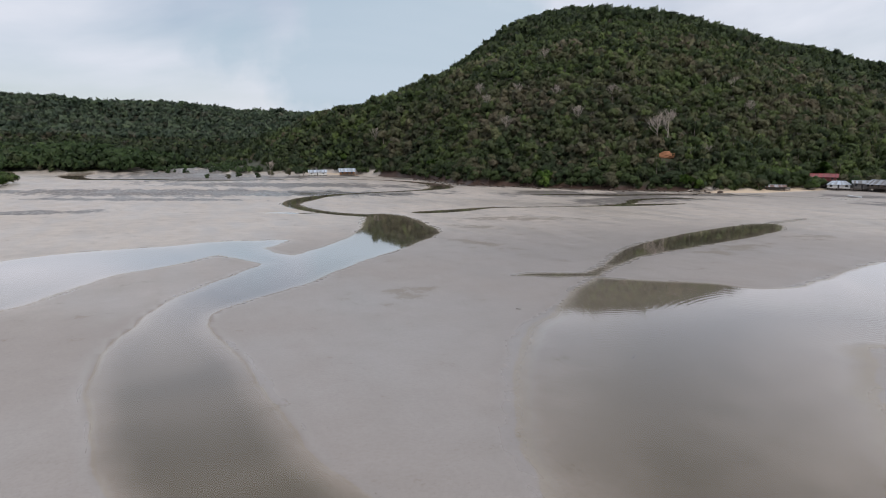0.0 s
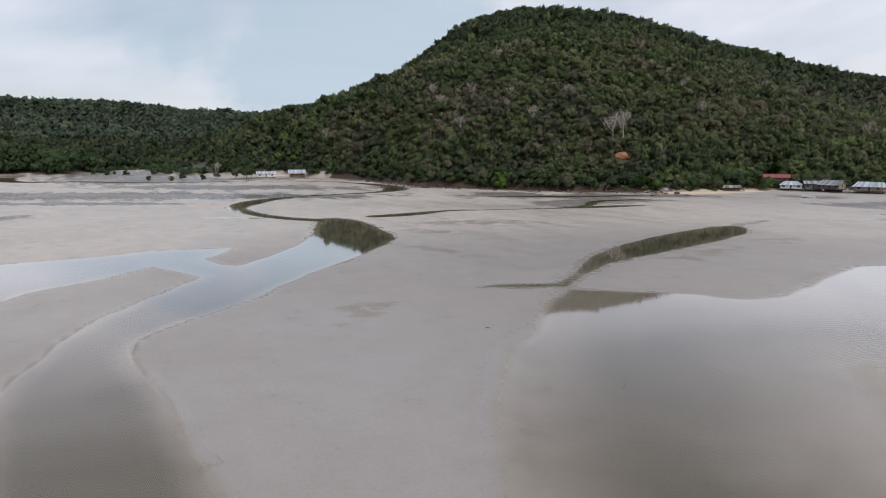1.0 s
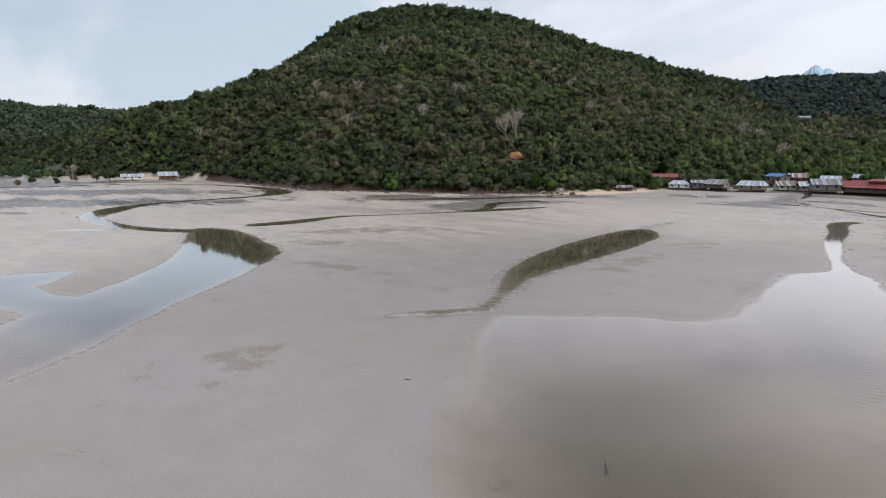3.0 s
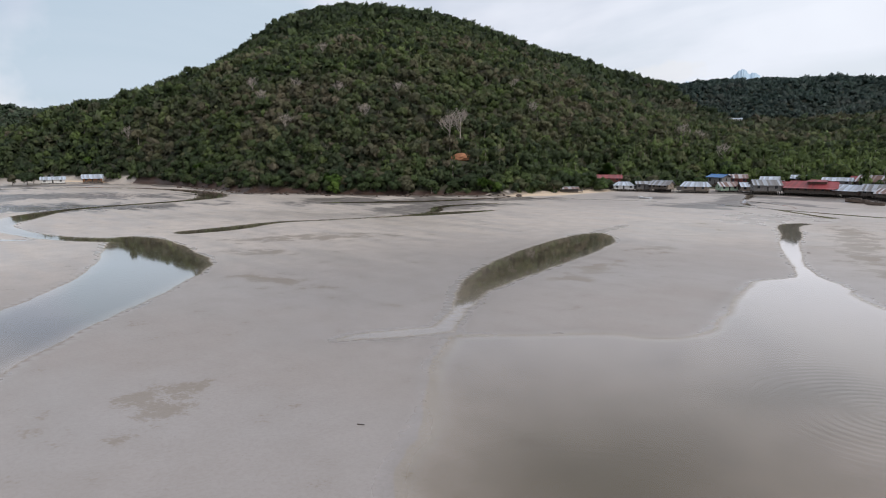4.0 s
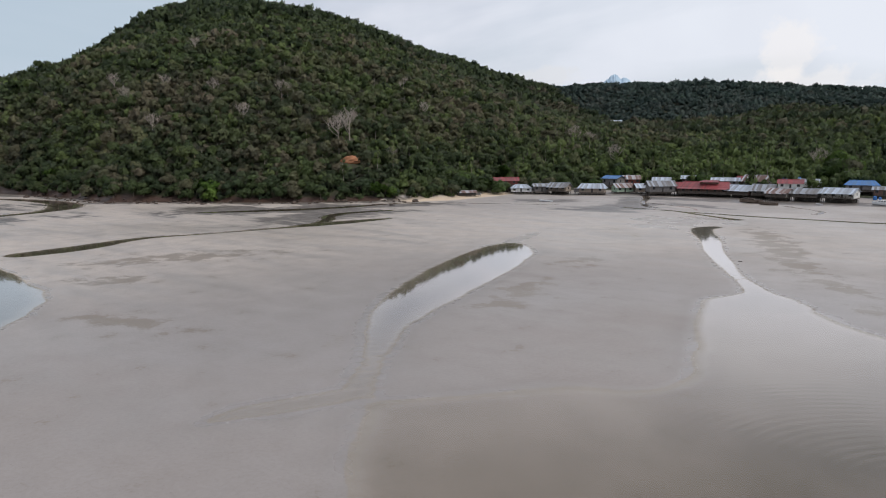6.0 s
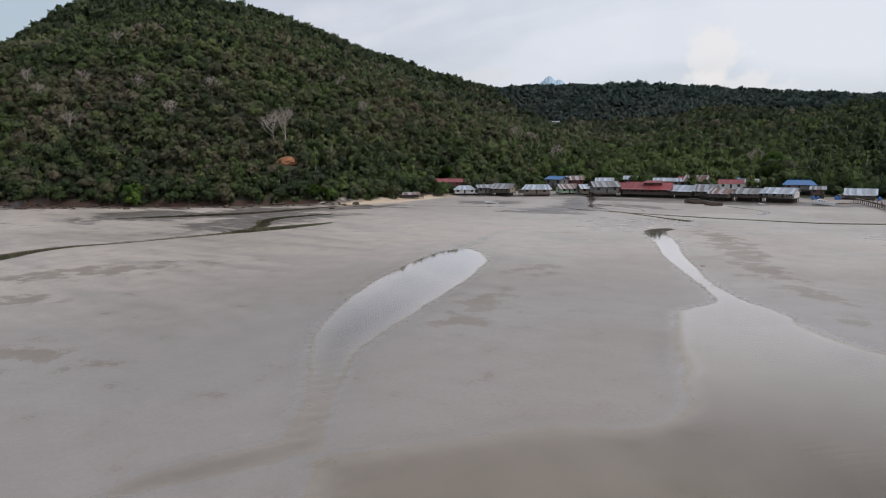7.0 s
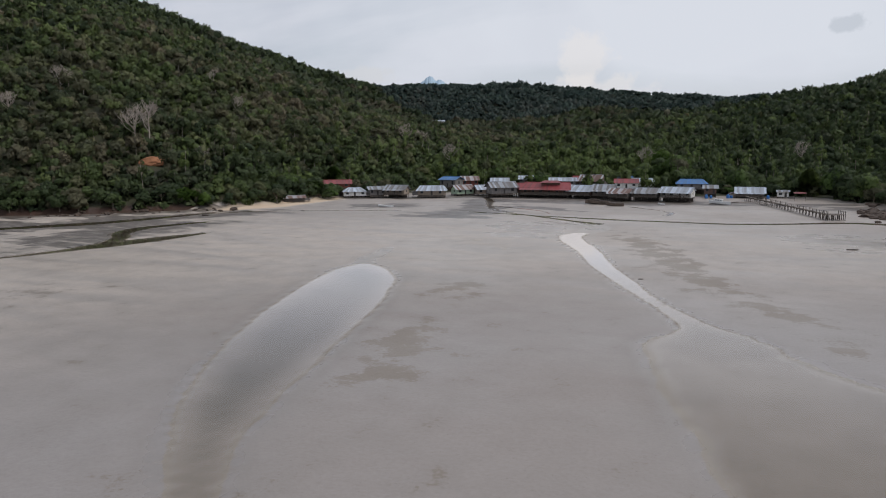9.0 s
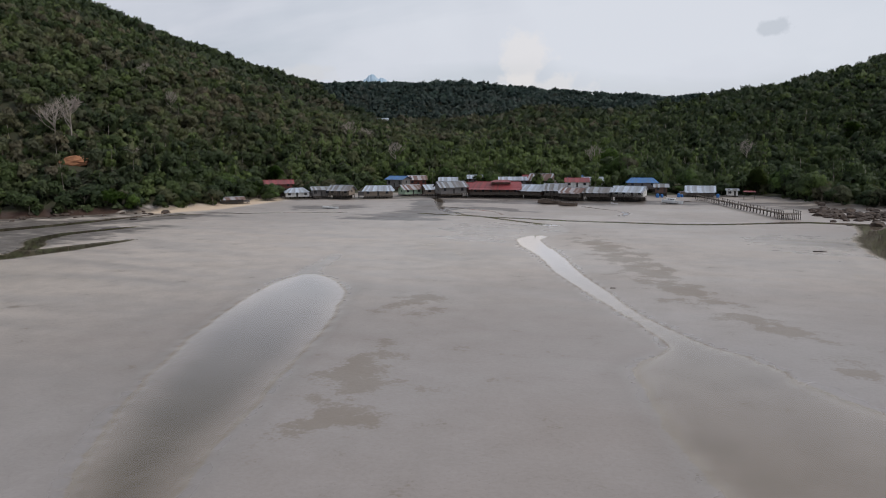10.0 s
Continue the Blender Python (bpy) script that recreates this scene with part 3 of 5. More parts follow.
def smooth_run(run, steps=3):
    """Points on a smooth curve through a channel's run."""
    a = np.array(run, float)
    a = np.vstack([2 * a[0] - a[1], a, 2 * a[-1] - a[-2]])
    out = []
    for p0, p1, p2, p3 in zip(a, a[1:], a[2:], a[3:]):
        for t in np.arange(steps) / steps:
            out.append(0.5 * (2 * p1 + (p2 - p0) * t + (2 * p0 - 5 * p1 + 4 * p2 - p3) * t**2 + (3 * p1 - p0 - 3 * p2 + p3) * t**3))
    return np.array(out + [a[-2]])


def run_distance(p, a):
    """Metres outside a run of x, y, half width; negative inside it."""
    e = np.full(p.shape[:-1], 1e9)
    for s, t in zip(a[:-1], a[1:]):
        st, sp = t[:2] - s[:2], p - s[:2]
        f = np.clip((sp @ st) / (st @ st), 0, 1)
        q = sp - f[..., None] * st
        e = np.minimum(e, np.hypot(q[..., 0], q[..., 1]) - (s[2] + f * (t[2] - s[2])))
    return e


def tidal_height(p):
    """The sand: dry flats a hand above the water, banks falling into the channels."""
    flat = 0.10 + 0.012 * waves(p, 5, 60)
    low = patches(p, SHIMMER)
    flat = flat * (1 - 0.93 * low) + low * (0.012 * waves(p @ np.array([[0.8, -0.35], [0.6, 0.45]]), 17, 4.5) + 0.006 * waves(p, 18, 11))
    out, nearest = flat.copy(), np.full(p.shape[:-1], 99.0)
    small, large = 0.34 * waves(p, 11, 9), 0.55 * waves(p, 12, 30)
    for _, run, slope, deep in CHANNELS:
        a = smooth_run(run)
        e = run_distance(p, a)
        mean = a[:, 2].mean()
        e = e + small * np.clip(mean / 9, 0.14, 0.6) + large * np.clip(mean / 14, 0.12, 0.75)
        out = np.minimum(out, np.maximum(np.where(e > 0, e * slope * 0.8, e * slope), -deep) + 0.004)
        nearest = np.minimum(nearest, e)
    e = land_distance(p, smooth_run([(*q, 0) for q in SHALLOWS])[:, :2])
    e = np.maximum(e, 0.8 - 0.6 * run_distance(p, smooth_run(EAST_BAR))) + small * 0.8 + large * 0.5
    gentle = np.clip((38 - p[..., 1]) / 18, 0, 1)
    slope = 0.022 - 0.007 * gentle
    out = np.minimum(out, np.maximum(e * slope, -np.minimum(np.interp(p[..., 1], [14, 40, 60], [0.28, 0.10, 0.09]), np.interp(p[..., 0] - 0.3 * p[..., 1], [-12, 0, 26], [0.05, 0.09, 0.30]))) + 0.004)
    nearest = np.minimum(nearest, e)
    return np.minimum(out, flat), nearest


def patches(p, spots):
    v = np.zeros(p.shape[:-1])
    for x, y, a, c, turn in spots:
        k, s = math.cos(radians(turn)), math.sin(radians(turn))
        u, w = (p[..., 0] - x) * k + (p[..., 1] - y) * s, -(p[..., 0] - x) * s + (p[..., 1] - y) * k
        v = np.maximum(v, np.exp(-0.7 * ((u / a) ** 2 + (w / c) ** 2)))
    return v


def surface(x, y):
    return float(ground_at(np.array([[x, y]], float))[0])


def ground_height(p, d):
    tide, near = tidal_height(p)
    rise = np.clip(d / 12, 0, 1)
    hill = hill_height(p, d) + 0.9 * rise + rise * np.clip(d / 60, 0, 1) * 2.0 * waves(p, 21, 70)
    hill = hill + np.clip((d - 600) / 400, 0, 1) * 10 * waves(p, 23, 330)
    foreshore = 0.35 * np.clip((d + 16) / 16, 0, 1) * np.clip(near / 4, 0, 1)
    return np.where(d > 0, np.maximum(hill, 0.1) + 0.35, tide + foreshore), near


def ground_at(q):
    """The ground's height read between the points of its grid."""
    i, j = (np.clip(np.searchsorted(g, q[..., k]) - 1, 0, len(g) - 2) for k, g in ((0, gx), (1, gy)))
    u, v = (q[..., 0] - gx[i]) / (gx[i + 1] - gx[i]), (q[..., 1] - gy[j]) / (gy[j + 1] - gy[j])
    low = grid_z[j, i] * (1 - u) + grid_z[j, i + 1] * u
    return low * (1 - v) + (grid_z[j + 1, i] * (1 - u) + grid_z[j + 1, i + 1] * u) * v


def axis(low, high, step, reach=4900, grow=1.13, widest=42):
    mid = np.arange(low, high + step, step)
    up, s = [mid[-1]], step
    while up[-1] < reach:
        s = min(s * grow, widest if up[-1] - high < 2300 else 400)
        up.append(up[-1] + s)
    down, s = [mid[0]], step
    while down[-1] > -reach:
        s = min(s * grow, widest if low - down[-1] < 2300 else 400)
        down.append(down[-1] - s)
    return np.concatenate([down[:0:-1], mid, up[1:]])


def link_mesh(name, verts, faces_flat, sides, mat, attributes=(), smooth=False):
    """One mesh from arrays: all faces have the same number of sides."""
    me = bpy.data.meshes.new(name)
    count = len(faces_flat) // sides
    me.vertices.add(len(verts))
    me.vertices.foreach_set("co", np.ascontiguousarray(verts, np.float32).ravel())
    me.loops.add(len(faces_flat))
    me.loops.foreach_set("vertex_index", np.ascontiguousarray(faces_flat, np.int32))
    me.polygons.add(count)
    me.polygons.foreach_set("loop_start", np.arange(0, count * sides, sides, dtype=np.int32))
    if smooth:
        me.polygons.foreach_set("use_smooth", np.ones(count, bool))
    for key, domain, values in attributes:
        values = np.ascontiguousarray(values, np.float32)
        vector = values.shape[-1] == 3 and values.ndim == 2
        a = me.attributes.new(key, "FLOAT_VECTOR" if vector else "FLOAT", domain)
        a.data.foreach_set("vector" if vector else "value", values.ravel())
    me.update(calc_edges=True)
    me.materials.append(mat)
    return me


gx, gy = axis(-430, 130, 1.5), axis(-105, 345, 1.5)
grid = np.stack(np.meshgrid(gx, gy), -1)
grid_d = land_distance(grid)
grid_z, grid_e = ground_height(grid, grid_d)
nx, ny = len(gx), len(gy)
index = np.arange(nx * ny).reshape(ny, nx)
quads = np.stack([index[:-1, :-1], index[:-1, 1:], index[1:, 1:], index[1:, :-1]], -1).ravel()
beach_zone = np.clip(1 - np.abs(grid_d + 5) / 17, 0, 1) * np.exp(-((grid[..., 0] + 188) / 22) ** 4 - ((grid[..., 1] - 238) / 44) ** 4)
hut_beach = np.clip(1 - np.abs(grid_d + 2) / 8, 0, 1) * np.exp(-((grid[..., 0] + 480) / 40) ** 4)
sandy_mouth = np.exp(-((grid[..., 0] + 590) / 100) ** 4 - ((grid[..., 1] + 22) / 46) ** 4)
rocky_shore = np.clip(1.15 - np.abs(grid_d + 3) / 9, 0, 0.95) * (grid[..., 0] > -420) * (grid[..., 0] < -183) * (grid[..., 1] < 235)
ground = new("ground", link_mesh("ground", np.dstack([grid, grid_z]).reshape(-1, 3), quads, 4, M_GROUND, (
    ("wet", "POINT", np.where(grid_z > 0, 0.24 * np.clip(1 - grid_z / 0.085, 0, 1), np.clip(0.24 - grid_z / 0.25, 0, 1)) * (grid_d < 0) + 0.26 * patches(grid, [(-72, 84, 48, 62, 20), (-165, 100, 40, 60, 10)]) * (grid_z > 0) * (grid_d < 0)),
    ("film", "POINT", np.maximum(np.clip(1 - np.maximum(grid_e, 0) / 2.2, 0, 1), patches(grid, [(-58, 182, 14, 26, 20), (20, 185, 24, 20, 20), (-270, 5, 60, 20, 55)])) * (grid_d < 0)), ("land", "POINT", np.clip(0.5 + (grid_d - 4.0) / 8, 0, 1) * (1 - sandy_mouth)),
    ("stain", "POINT", patches(grid, STAINS) ** 0.62), ("depth", "POINT", np.clip(-grid_z, 0, 1) * (grid_d < 0)), ("mud", "POINT", np.maximum(patches(grid, MUD_AND_SHADE), 0.8 * rocky_shore)), ("dry", "POINT", np.clip((np.hypot(grid[..., 0] - 15, grid[..., 1] - 15) - 60) / 105, 0, 1) * (1 - 0.5 * np.clip((grid[..., 1] - 130) / 70, 0, 1) * (grid[..., 0] > -170))), ("rocky", "POINT", np.clip(1.2 - np.abs(grid_d - 2.5) / 5.5, 0, 1) * (grid[..., 0] > -430) * (grid[..., 0] < -195) * (grid[..., 1] < 228)), ("beach", "POINT", np.maximum(beach_zone, 0.8 * hut_beach))), True))
tagged(ground, "grey-beige tidal sand flats rising into dark forested hill slopes", "ground", kind="structure")

# the water: level, and only where the sand lies below it, so that it thins out over the banks
sunk_cells = (np.minimum(np.minimum(grid_z[:-1, :-1], grid_z[:-1, 1:]), np.minimum(grid_z[1:, :-1], grid_z[1:, 1:])) < 0) & (grid_d[:-1, :-1] < 0)
water_quads = quads.reshape(-1, 4)[sunk_cells.ravel()]
used, water_quads = np.unique(water_quads, return_inverse=True)
water_points = np.dstack([grid, np.zeros_like(grid_z)]).reshape(-1, 3)[used]
water = new("water", link_mesh("water", water_points, water_quads.ravel(), 4, M_WATER, (("depth", "POINT", -grid_z.ravel()[used]),)))
tagged(water, "still shallow water lying in channels and pools on the sand", "water", kind="structure")


# ---- building helpers ----
def part(name, bm, mat, parent=None, label="", smooth=False):
    """Links a bmesh as one mesh object under a thing or a part."""
    me = bpy.data.meshes.new(name)
    bmesh.ops.recalc_face_normals(bm, faces=bm.faces)
    if smooth:
        for f in bm.faces:
            f.smooth = True
    bm.to_mesh(me)
    bm.free()
    me.materials.append(mat)
    ob = new(name, me)
    ob.parent = parent
    return tagged(ob, label)


def reuse(name, me, parent, m):
    ob = new(name, me)
    ob.parent, ob.matrix_basis = parent, m
    return ob


def thing(name, m, label, category, group=""):
    ob = new(name)
    ob.matrix_basis = m
    ob.empty_display_size = 0.3
    return tagged(ob, label, category, group)


def box(bm, low, high, m=None):
    vs = [bm.verts.new((x, y, z)) for x in (low[0], high[0]) for y in (low[1], high[1]) for z in (low[2], high[2])]
    if m is not None:
        for v in vs:
            v.co = m @ v.co
    for f in ((0, 1, 3, 2), (4, 6, 7, 5), (0, 4, 5, 1), (2, 3, 7, 6), (0, 2, 6, 4), (1, 5, 7, 3)):
        bm.faces.new([vs[i] for i in f])
    return vs


def boxed(low, high):
    bm = bmesh.new()
    box(bm, low, high)
    return bm


def limb(bm, points, radii, sides=6):
    """A bent, tapering limb through points."""
    rings = []
    for k, (pt, r) in enumerate(zip(points, radii)):
        ahead = (Vector(points[min(k + 1, len(points) - 1)]) - Vector(points[max(k - 1, 0)])).normalized()
        a = ahead.orthogonal().normalized()
        c = ahead.cross(a)
        rings.append([bm.verts.new(Vector(pt) + (a * math.cos(t) + c * math.sin(t)) * r) for t in (6.2832 * s / sides for s in range(sides))])
    for low, high in zip(rings, rings[1:]):
        for s in range(sides):
            bm.faces.new((low[s], low[(s + 1) % sides], high[(s + 1) % sides], high[s]))
    bm.faces.new(rings[-1])
    bm.faces.new(rings[0][::-1])


# ---- houses on posts ----
YARDS = []
POST = bpy.data.meshes.new("post")
bm = bmesh.new()
limb(bm, [(0, 0, 0), (0, 0, 1)], (0.11, 0.09), 6)
bm.to_mesh(POST)
bm.free()
POST.materials.append(M_POST)


def wall_panel(width, z0, z1, thick, openings):
    """A wall along x, centred, with real openings (x, width, sill, head)."""
    bm = bmesh.new()
    cuts = sorted(openings)
    at = -width / 2
    for x, w, s, h in cuts:
        if x - w / 2 > at:
            box(bm, (at, -thick / 2, z0), (x - w / 2, thick / 2, z1))
        if s > z0:
            box(bm, (x - w / 2, -thick / 2, z0), (x + w / 2, thick / 2, s))
        if h < z1:
            box(bm, (x - w / 2, -thick / 2, h), (x + w / 2, thick / 2, z1))
        at = x + w / 2
    box(bm, (at, -thick / 2, z0), (width / 2, thick / 2, z1))
    return bm


def roof_slope(length, run, drop, lift, seed, hip=0.0):
    """One slope of overlapping sheets, from the ridge at y = 0 down to y = -run; hip draws the top edge in."""
    r = random.Random(seed)
    bm = bmesh.new()
    count = max(3, round(length / 0.95))
    rows = 1
    for k in range(count):
        a, c = -length / 2 + length * k / count, -length / 2 + length * (k + 1) / count
        for j in range(rows):
            f0, f1 = j / rows, (j + 1) / rows + (0.04 if j + 1 < rows else r.uniform(-0.015, 0.03))
            up = 0.02 * (k % 2) + 0.03 * (rows - j) + r.uniform(0, 0.015)
            shrink = lambda f: 1 - hip * (1 - f)
            pts = [(a * shrink(f0), -run * f0, lift - drop * f0 + up), (c * shrink(f0) + 0.04, -run * f0, lift - drop * f0 + up),
                   (c * shrink(f1) + 0.04, -run * f1, lift - drop * f1 + up), (a * shrink(f1), -run * f1, lift - drop * f1 + up)]
            top = [bm.verts.new(p) for p in pts]
            low = [bm.verts.new((p[0], p[1], p[2] - 0.035)) for p in pts]
            bm.faces.new(top)
            bm.faces.new(low[::-1])
            for i in range(4):
                bm.faces.new((top[i], low[i], low[(i + 1) % 4], top[(i + 1) % 4]))
    return bm


def stilt_house(x, y, width, depth, floor, eave, ridge, turn, roof, wall, label, porch=0.0, gable_front=False, hip=0.0, seed=0, windows=2, back_roof=None, group="village houses"):
    """A timber house on posts; floor, eave and ridge are heights over the mud in front."""
    base = surface(x, y)
    YARDS.append((x, y, 0.5 * width + 1.5))
    h = thing("house", pose(x, y, base, 0, 0, turn), label, "house", group)
    lift = min(base, floor - 0.4)
    floor, eave, ridge = floor - lift, eave - lift, ridge - lift
    w, d = (depth, width) if gable_front else (width, depth)
    spin = Matrix.Rotation(radians(90), 4, "Z") if gable_front else Matrix()
    r = random.Random(seed + 7)
    cols, rows = max(3, round(width / 2.3) + 1), max(2, round((depth + porch) / 2.6) + 1)
    for i in range(cols):
        for j in range(rows):
            px, py = -width / 2 + 0.2 + (width - 0.4) * i / (cols - 1), -depth / 2 - porch + 0.15 + (depth + porch - 0.3) * j / (rows - 1)
            deep = 0.6
            reuse("post", POST, h, pose(px + r.uniform(-0.06, 0.06), py, -deep, r.uniform(-2, 2), r.uniform(-2, 2), 0) @ Matrix.Diagonal((1, 1, floor + deep, 1)))
    bm = boxed((-width / 2, -depth / 2 - porch, floor), (width / 2, depth / 2, floor + 0.14))
    for i in range(cols):
        px = -width / 2 + 0.15 + (width - 0.3) * i / (cols - 1)
        part("joist", boxed((px - 0.06, -depth / 2 - porch - 0.08, floor - 0.16), (px + 0.06, depth / 2, floor - 0.003)), M_PLANK, h)
    part("floor_deck", bm, M_PLANK, h, "grey plank floor")
    # Added dark boards that stand in for the shade beneath the floor.
    if floor > 0.7:
        bm = bmesh.new()
        count = max(4, round(width / 0.8))
        for i in range(count):
            px = -width / 2 + 0.15 + (width - 0.3) * i / count
            box(bm, (px, depth * 0.12, -0.3), (px + (width - 0.3) / count - 0.04, depth * 0.12 + 0.05, floor - 0.02 - r.uniform(0, 0.12)))
        tagged(part("skirting", bm, M_POST, h, "dark upright boards added for the shade under the floor"), kind="stuff")
    z0, z1 = floor + 0.143, eave - 0.02
    tall = z1 - z0
    openings, kinds = [], []
    slots = windows + 1
    for i in range(slots):
        cx = -width / 2 + width * (i + 0.5) / slots + r.uniform(-0.2, 0.2)
        if i == slots // 2:
            openings.append((cx, 0.85, z0 + 0.002, z0 + min(1.95, tall - 0.15)))
            kinds.append("door")
        else:
            openings.append((cx, min(1.15, width / slots * 0.6), z0 + tall * 0.38, z0 + tall * 0.80))
            kinds.append("window")
    front = part("wall", wall_panel(width - 0.1, z0, z1, 0.1, openings), wall, h)
    front.location = (0, -depth / 2 + 0.05, 0)
    for (cx, cw, s, t), kind in zip(openings, kinds):
        if kind == "door":
            part("door", boxed((cx - cw / 2 + 0.01, -depth / 2 + 0.03, s), (cx + cw / 2 - 0.01, -depth / 2 + 0.07, t - 0.01)), M_SHADE, h, "dark wooden door")
        else:
            pane = part("window", boxed((cx - cw / 2 + 0.01, -depth / 2 + 0.04, s + 0.01), (cx + cw / 2 - 0.01, -depth / 2 + 0.07, t - 0.01)), M_GLASS, h, "dark window pane")
            bm = bmesh.new()
            for lo, hi in (((cx - cw / 2 - 0.06, s - 0.06), (cx + cw / 2 + 0.06, s)), ((cx - cw / 2 - 0.06, t), (cx + cw / 2 + 0.06, t + 0.06)),
                           ((cx - cw / 2 - 0.06, s), (cx - cw / 2, t)), ((cx + cw / 2, s), (cx + cw / 2 + 0.06, t)), ((cx - 0.02, s), (cx + 0.02, t))):
                box(bm, (lo[0], -depth / 2 - 0.03, lo[1]), (hi[0], -depth / 2 + 0.0, hi[1]))
            part("window_frame", bm, M_PLANK, pane)
    rear = part("wall", wall_panel(width - 0.1, z0, z1, 0.1, []), wall, h)
    rear.location = (0, depth / 2 - 0.05, 0)
    for side in (-1, 1):
        s = part("wall", wall_panel(depth - 0.204, z0, z1, 0.1, [(0, 1.0, z0 + tall * 0.4, z0 + tall * 0.8)] if depth > 3 else []), wall, h)
        s.matrix_basis = pose(side * (width / 2 - 0.1), 0, 0, 0, 0, 90)
        if depth > 3:
            part("window", boxed((side * (width / 2 - 0.1) - 0.02, -0.49, z0 + tall * 0.41), (side * (width / 2 - 0.1) + 0.02, 0.49, z0 + tall * 0.79)), M_GLASS, h, "dark window pane")
    over = 0.45 if wall is M_WHITE else 0.85
    rise = 0.78 * (ridge - eave)
    ridge = eave + rise
    run = d / 2 + over
    drop = rise * run / (d / 2)
    for side in (0, 1):
        s = tagged(part("roof", roof_slope(w + 2 * over, run, drop, ridge, seed * 2 + side, hip), (back_roof or roof) if side else roof, h), kind="stuff")
        s.matrix_basis = spin @ Matrix.Rotation(math.pi * side, 4, "Z")
    if hip:
        for side in (-1, 1):
            s = tagged(part("roof", roof_slope(d + 2 * over, hip * (w / 2 + over), drop, ridge, seed * 3 + side, 0.98), roof, h), kind="stuff")
            s.matrix_basis = spin @ pose(side * (w / 2 + over) * (1 - hip), 0, 0, 0, 0, 90 * side)
    else:
        for side in (-1, 1):
            bm = bmesh.new()
            tri = [(side * (w / 2 - 0.13), -d / 2 + 0.1, z1 + 0.02), (side * (w / 2 - 0.13), d / 2 - 0.1, z1 + 0.02), (side * (w / 2 - 0.13), 0, ridge - 0.1)]
            a = [bm.verts.new(p) for p in tri]
            c = [bm.verts.new((p[0] + side * 0.08, p[1], p[2])) for p in tri]
            bm.faces.new(a)
            bm.faces.new(c[::-1])
            for i in range(3):
                bm.faces.new((a[i], c[i], c[(i + 1) % 3], a[(i + 1) % 3]))
            g = part("gable", bm, wall, h)
            g.matrix_basis = spin
    bm = bmesh.new()
    limb(bm, [(-(w / 2 + over) * (1 - hip), 0, ridge + 0.07), ((w / 2 + over) * (1 - hip), 0, ridge + 0.07)], (0.13, 0.13), 6)
    cap = part("ridge_cap", bm, roof, h)
    cap.matrix_basis = spin
    if seed % 3 == 1 and not gable_front:
        side = 1 if seed % 2 else -1
        edge = side * width / 2
        lo, hi = sorted((edge + side * 0.004, edge + side * 2.6))
        part("annex", boxed((lo, -depth * 0.35, floor + 0.1), (hi, depth * 0.3, eave - 0.75)), M_GREYWALL if wall is not M_GREYWALL else M_BEIGE, h, "low lean-to of grey boards")
        s = tagged(part("annex_roof", roof_slope(depth * 0.8, 3.1, 0.6, eave - 0.2, seed + 33), M_RUST, h), kind="stuff")
        s.matrix_basis = pose(edge, 0, 0, 0, 0, 90 * side)
        for py in (-depth * 0.33, depth * 0.27):
            reuse("post", POST, h, pose(edge + side * 2.4, py, -0.6) @ Matrix.Diagonal((1, 1, floor + 0.7, 1)))
    if not porch and width > 7 and floor - 0.0 > 0.8 and not gable_front:
        reach = 1.6 + 0.5 * (seed % 3)
        lo, hi = -width / 2 - 0.8 * (seed % 2), width / 2 + 1.2 * (seed % 2)
        part("platform", boxed((lo, -depth / 2 - reach, floor - 0.35), (hi, -depth / 2 - 0.1, floor - 0.25)), M_PLANK, h, "grey plank platform before the house")
        count = max(4, round((hi - lo) / 1.5))
        for i in range(count):
            px = lo + 0.15 + (hi - lo - 0.3) * i / (count - 1)
            reuse("platform_post", POST, h, pose(px, -depth / 2 - reach + 0.12, -0.6, r.uniform(-3, 3), r.uniform(-3, 3), 0) @ Matrix.Diagonal((0.9, 0.9, floor + 0.25 + r.uniform(0, 0.7), 1)))
    if width > 20:
        part("clerestory", boxed((-width * 0.10, -depth * 0.24, ridge - 0.9), (width * 0.28, depth * 0.2, ridge - 0.02)), wall, h, "raised brown middle wall under the upper roof")
        for side in (0, 1):
            s = tagged(part("upper_roof", roof_slope(width * 0.38 + 1.6, depth * 0.24 + 0.9, 0.9, ridge + 0.85, seed + 71 + side, 0.35), roof, h), kind="stuff")
            s.matrix_basis = pose(width * 0.09, -0.1, 0, 0, 0, 180 * side)
    if porch:
        s = tagged(part("porch_roof", roof_slope(width + 0.6, porch + 0.7, 0.55, eave - 0.12, seed + 91), roof, h), kind="stuff")
        s.location = (0, -depth / 2 - 0.12, 0)
        count = max(3, round(width / 2.6) + 1)
        for i in range(count):
            px = -width / 2 + 0.12 + (width - 0.24) * i / (count - 1)
            reuse("porch_post", POST, h, pose(px, -depth / 2 - porch + 0.1, floor + 0.14) @ Matrix.Diagonal((0.75, 0.75, eave - floor - 0.85, 1)))
        bm = bmesh.new()
        for z in (0.12, 0.36, 0.60, 0.88):
            ends = r.uniform(0, 0.5), r.uniform(0, 0.5)
            box(bm, (-width / 2 + 0.1 + ends[0], -depth / 2 - porch + 0.05, floor + 0.14 + z), (width / 2 - 0.1 - ends[1], -depth / 2 - porch + 0.09, floor + 0.30 + z))
        part("railing", bm, M_PLANK, h, "weathered plank porch railing")
    return h


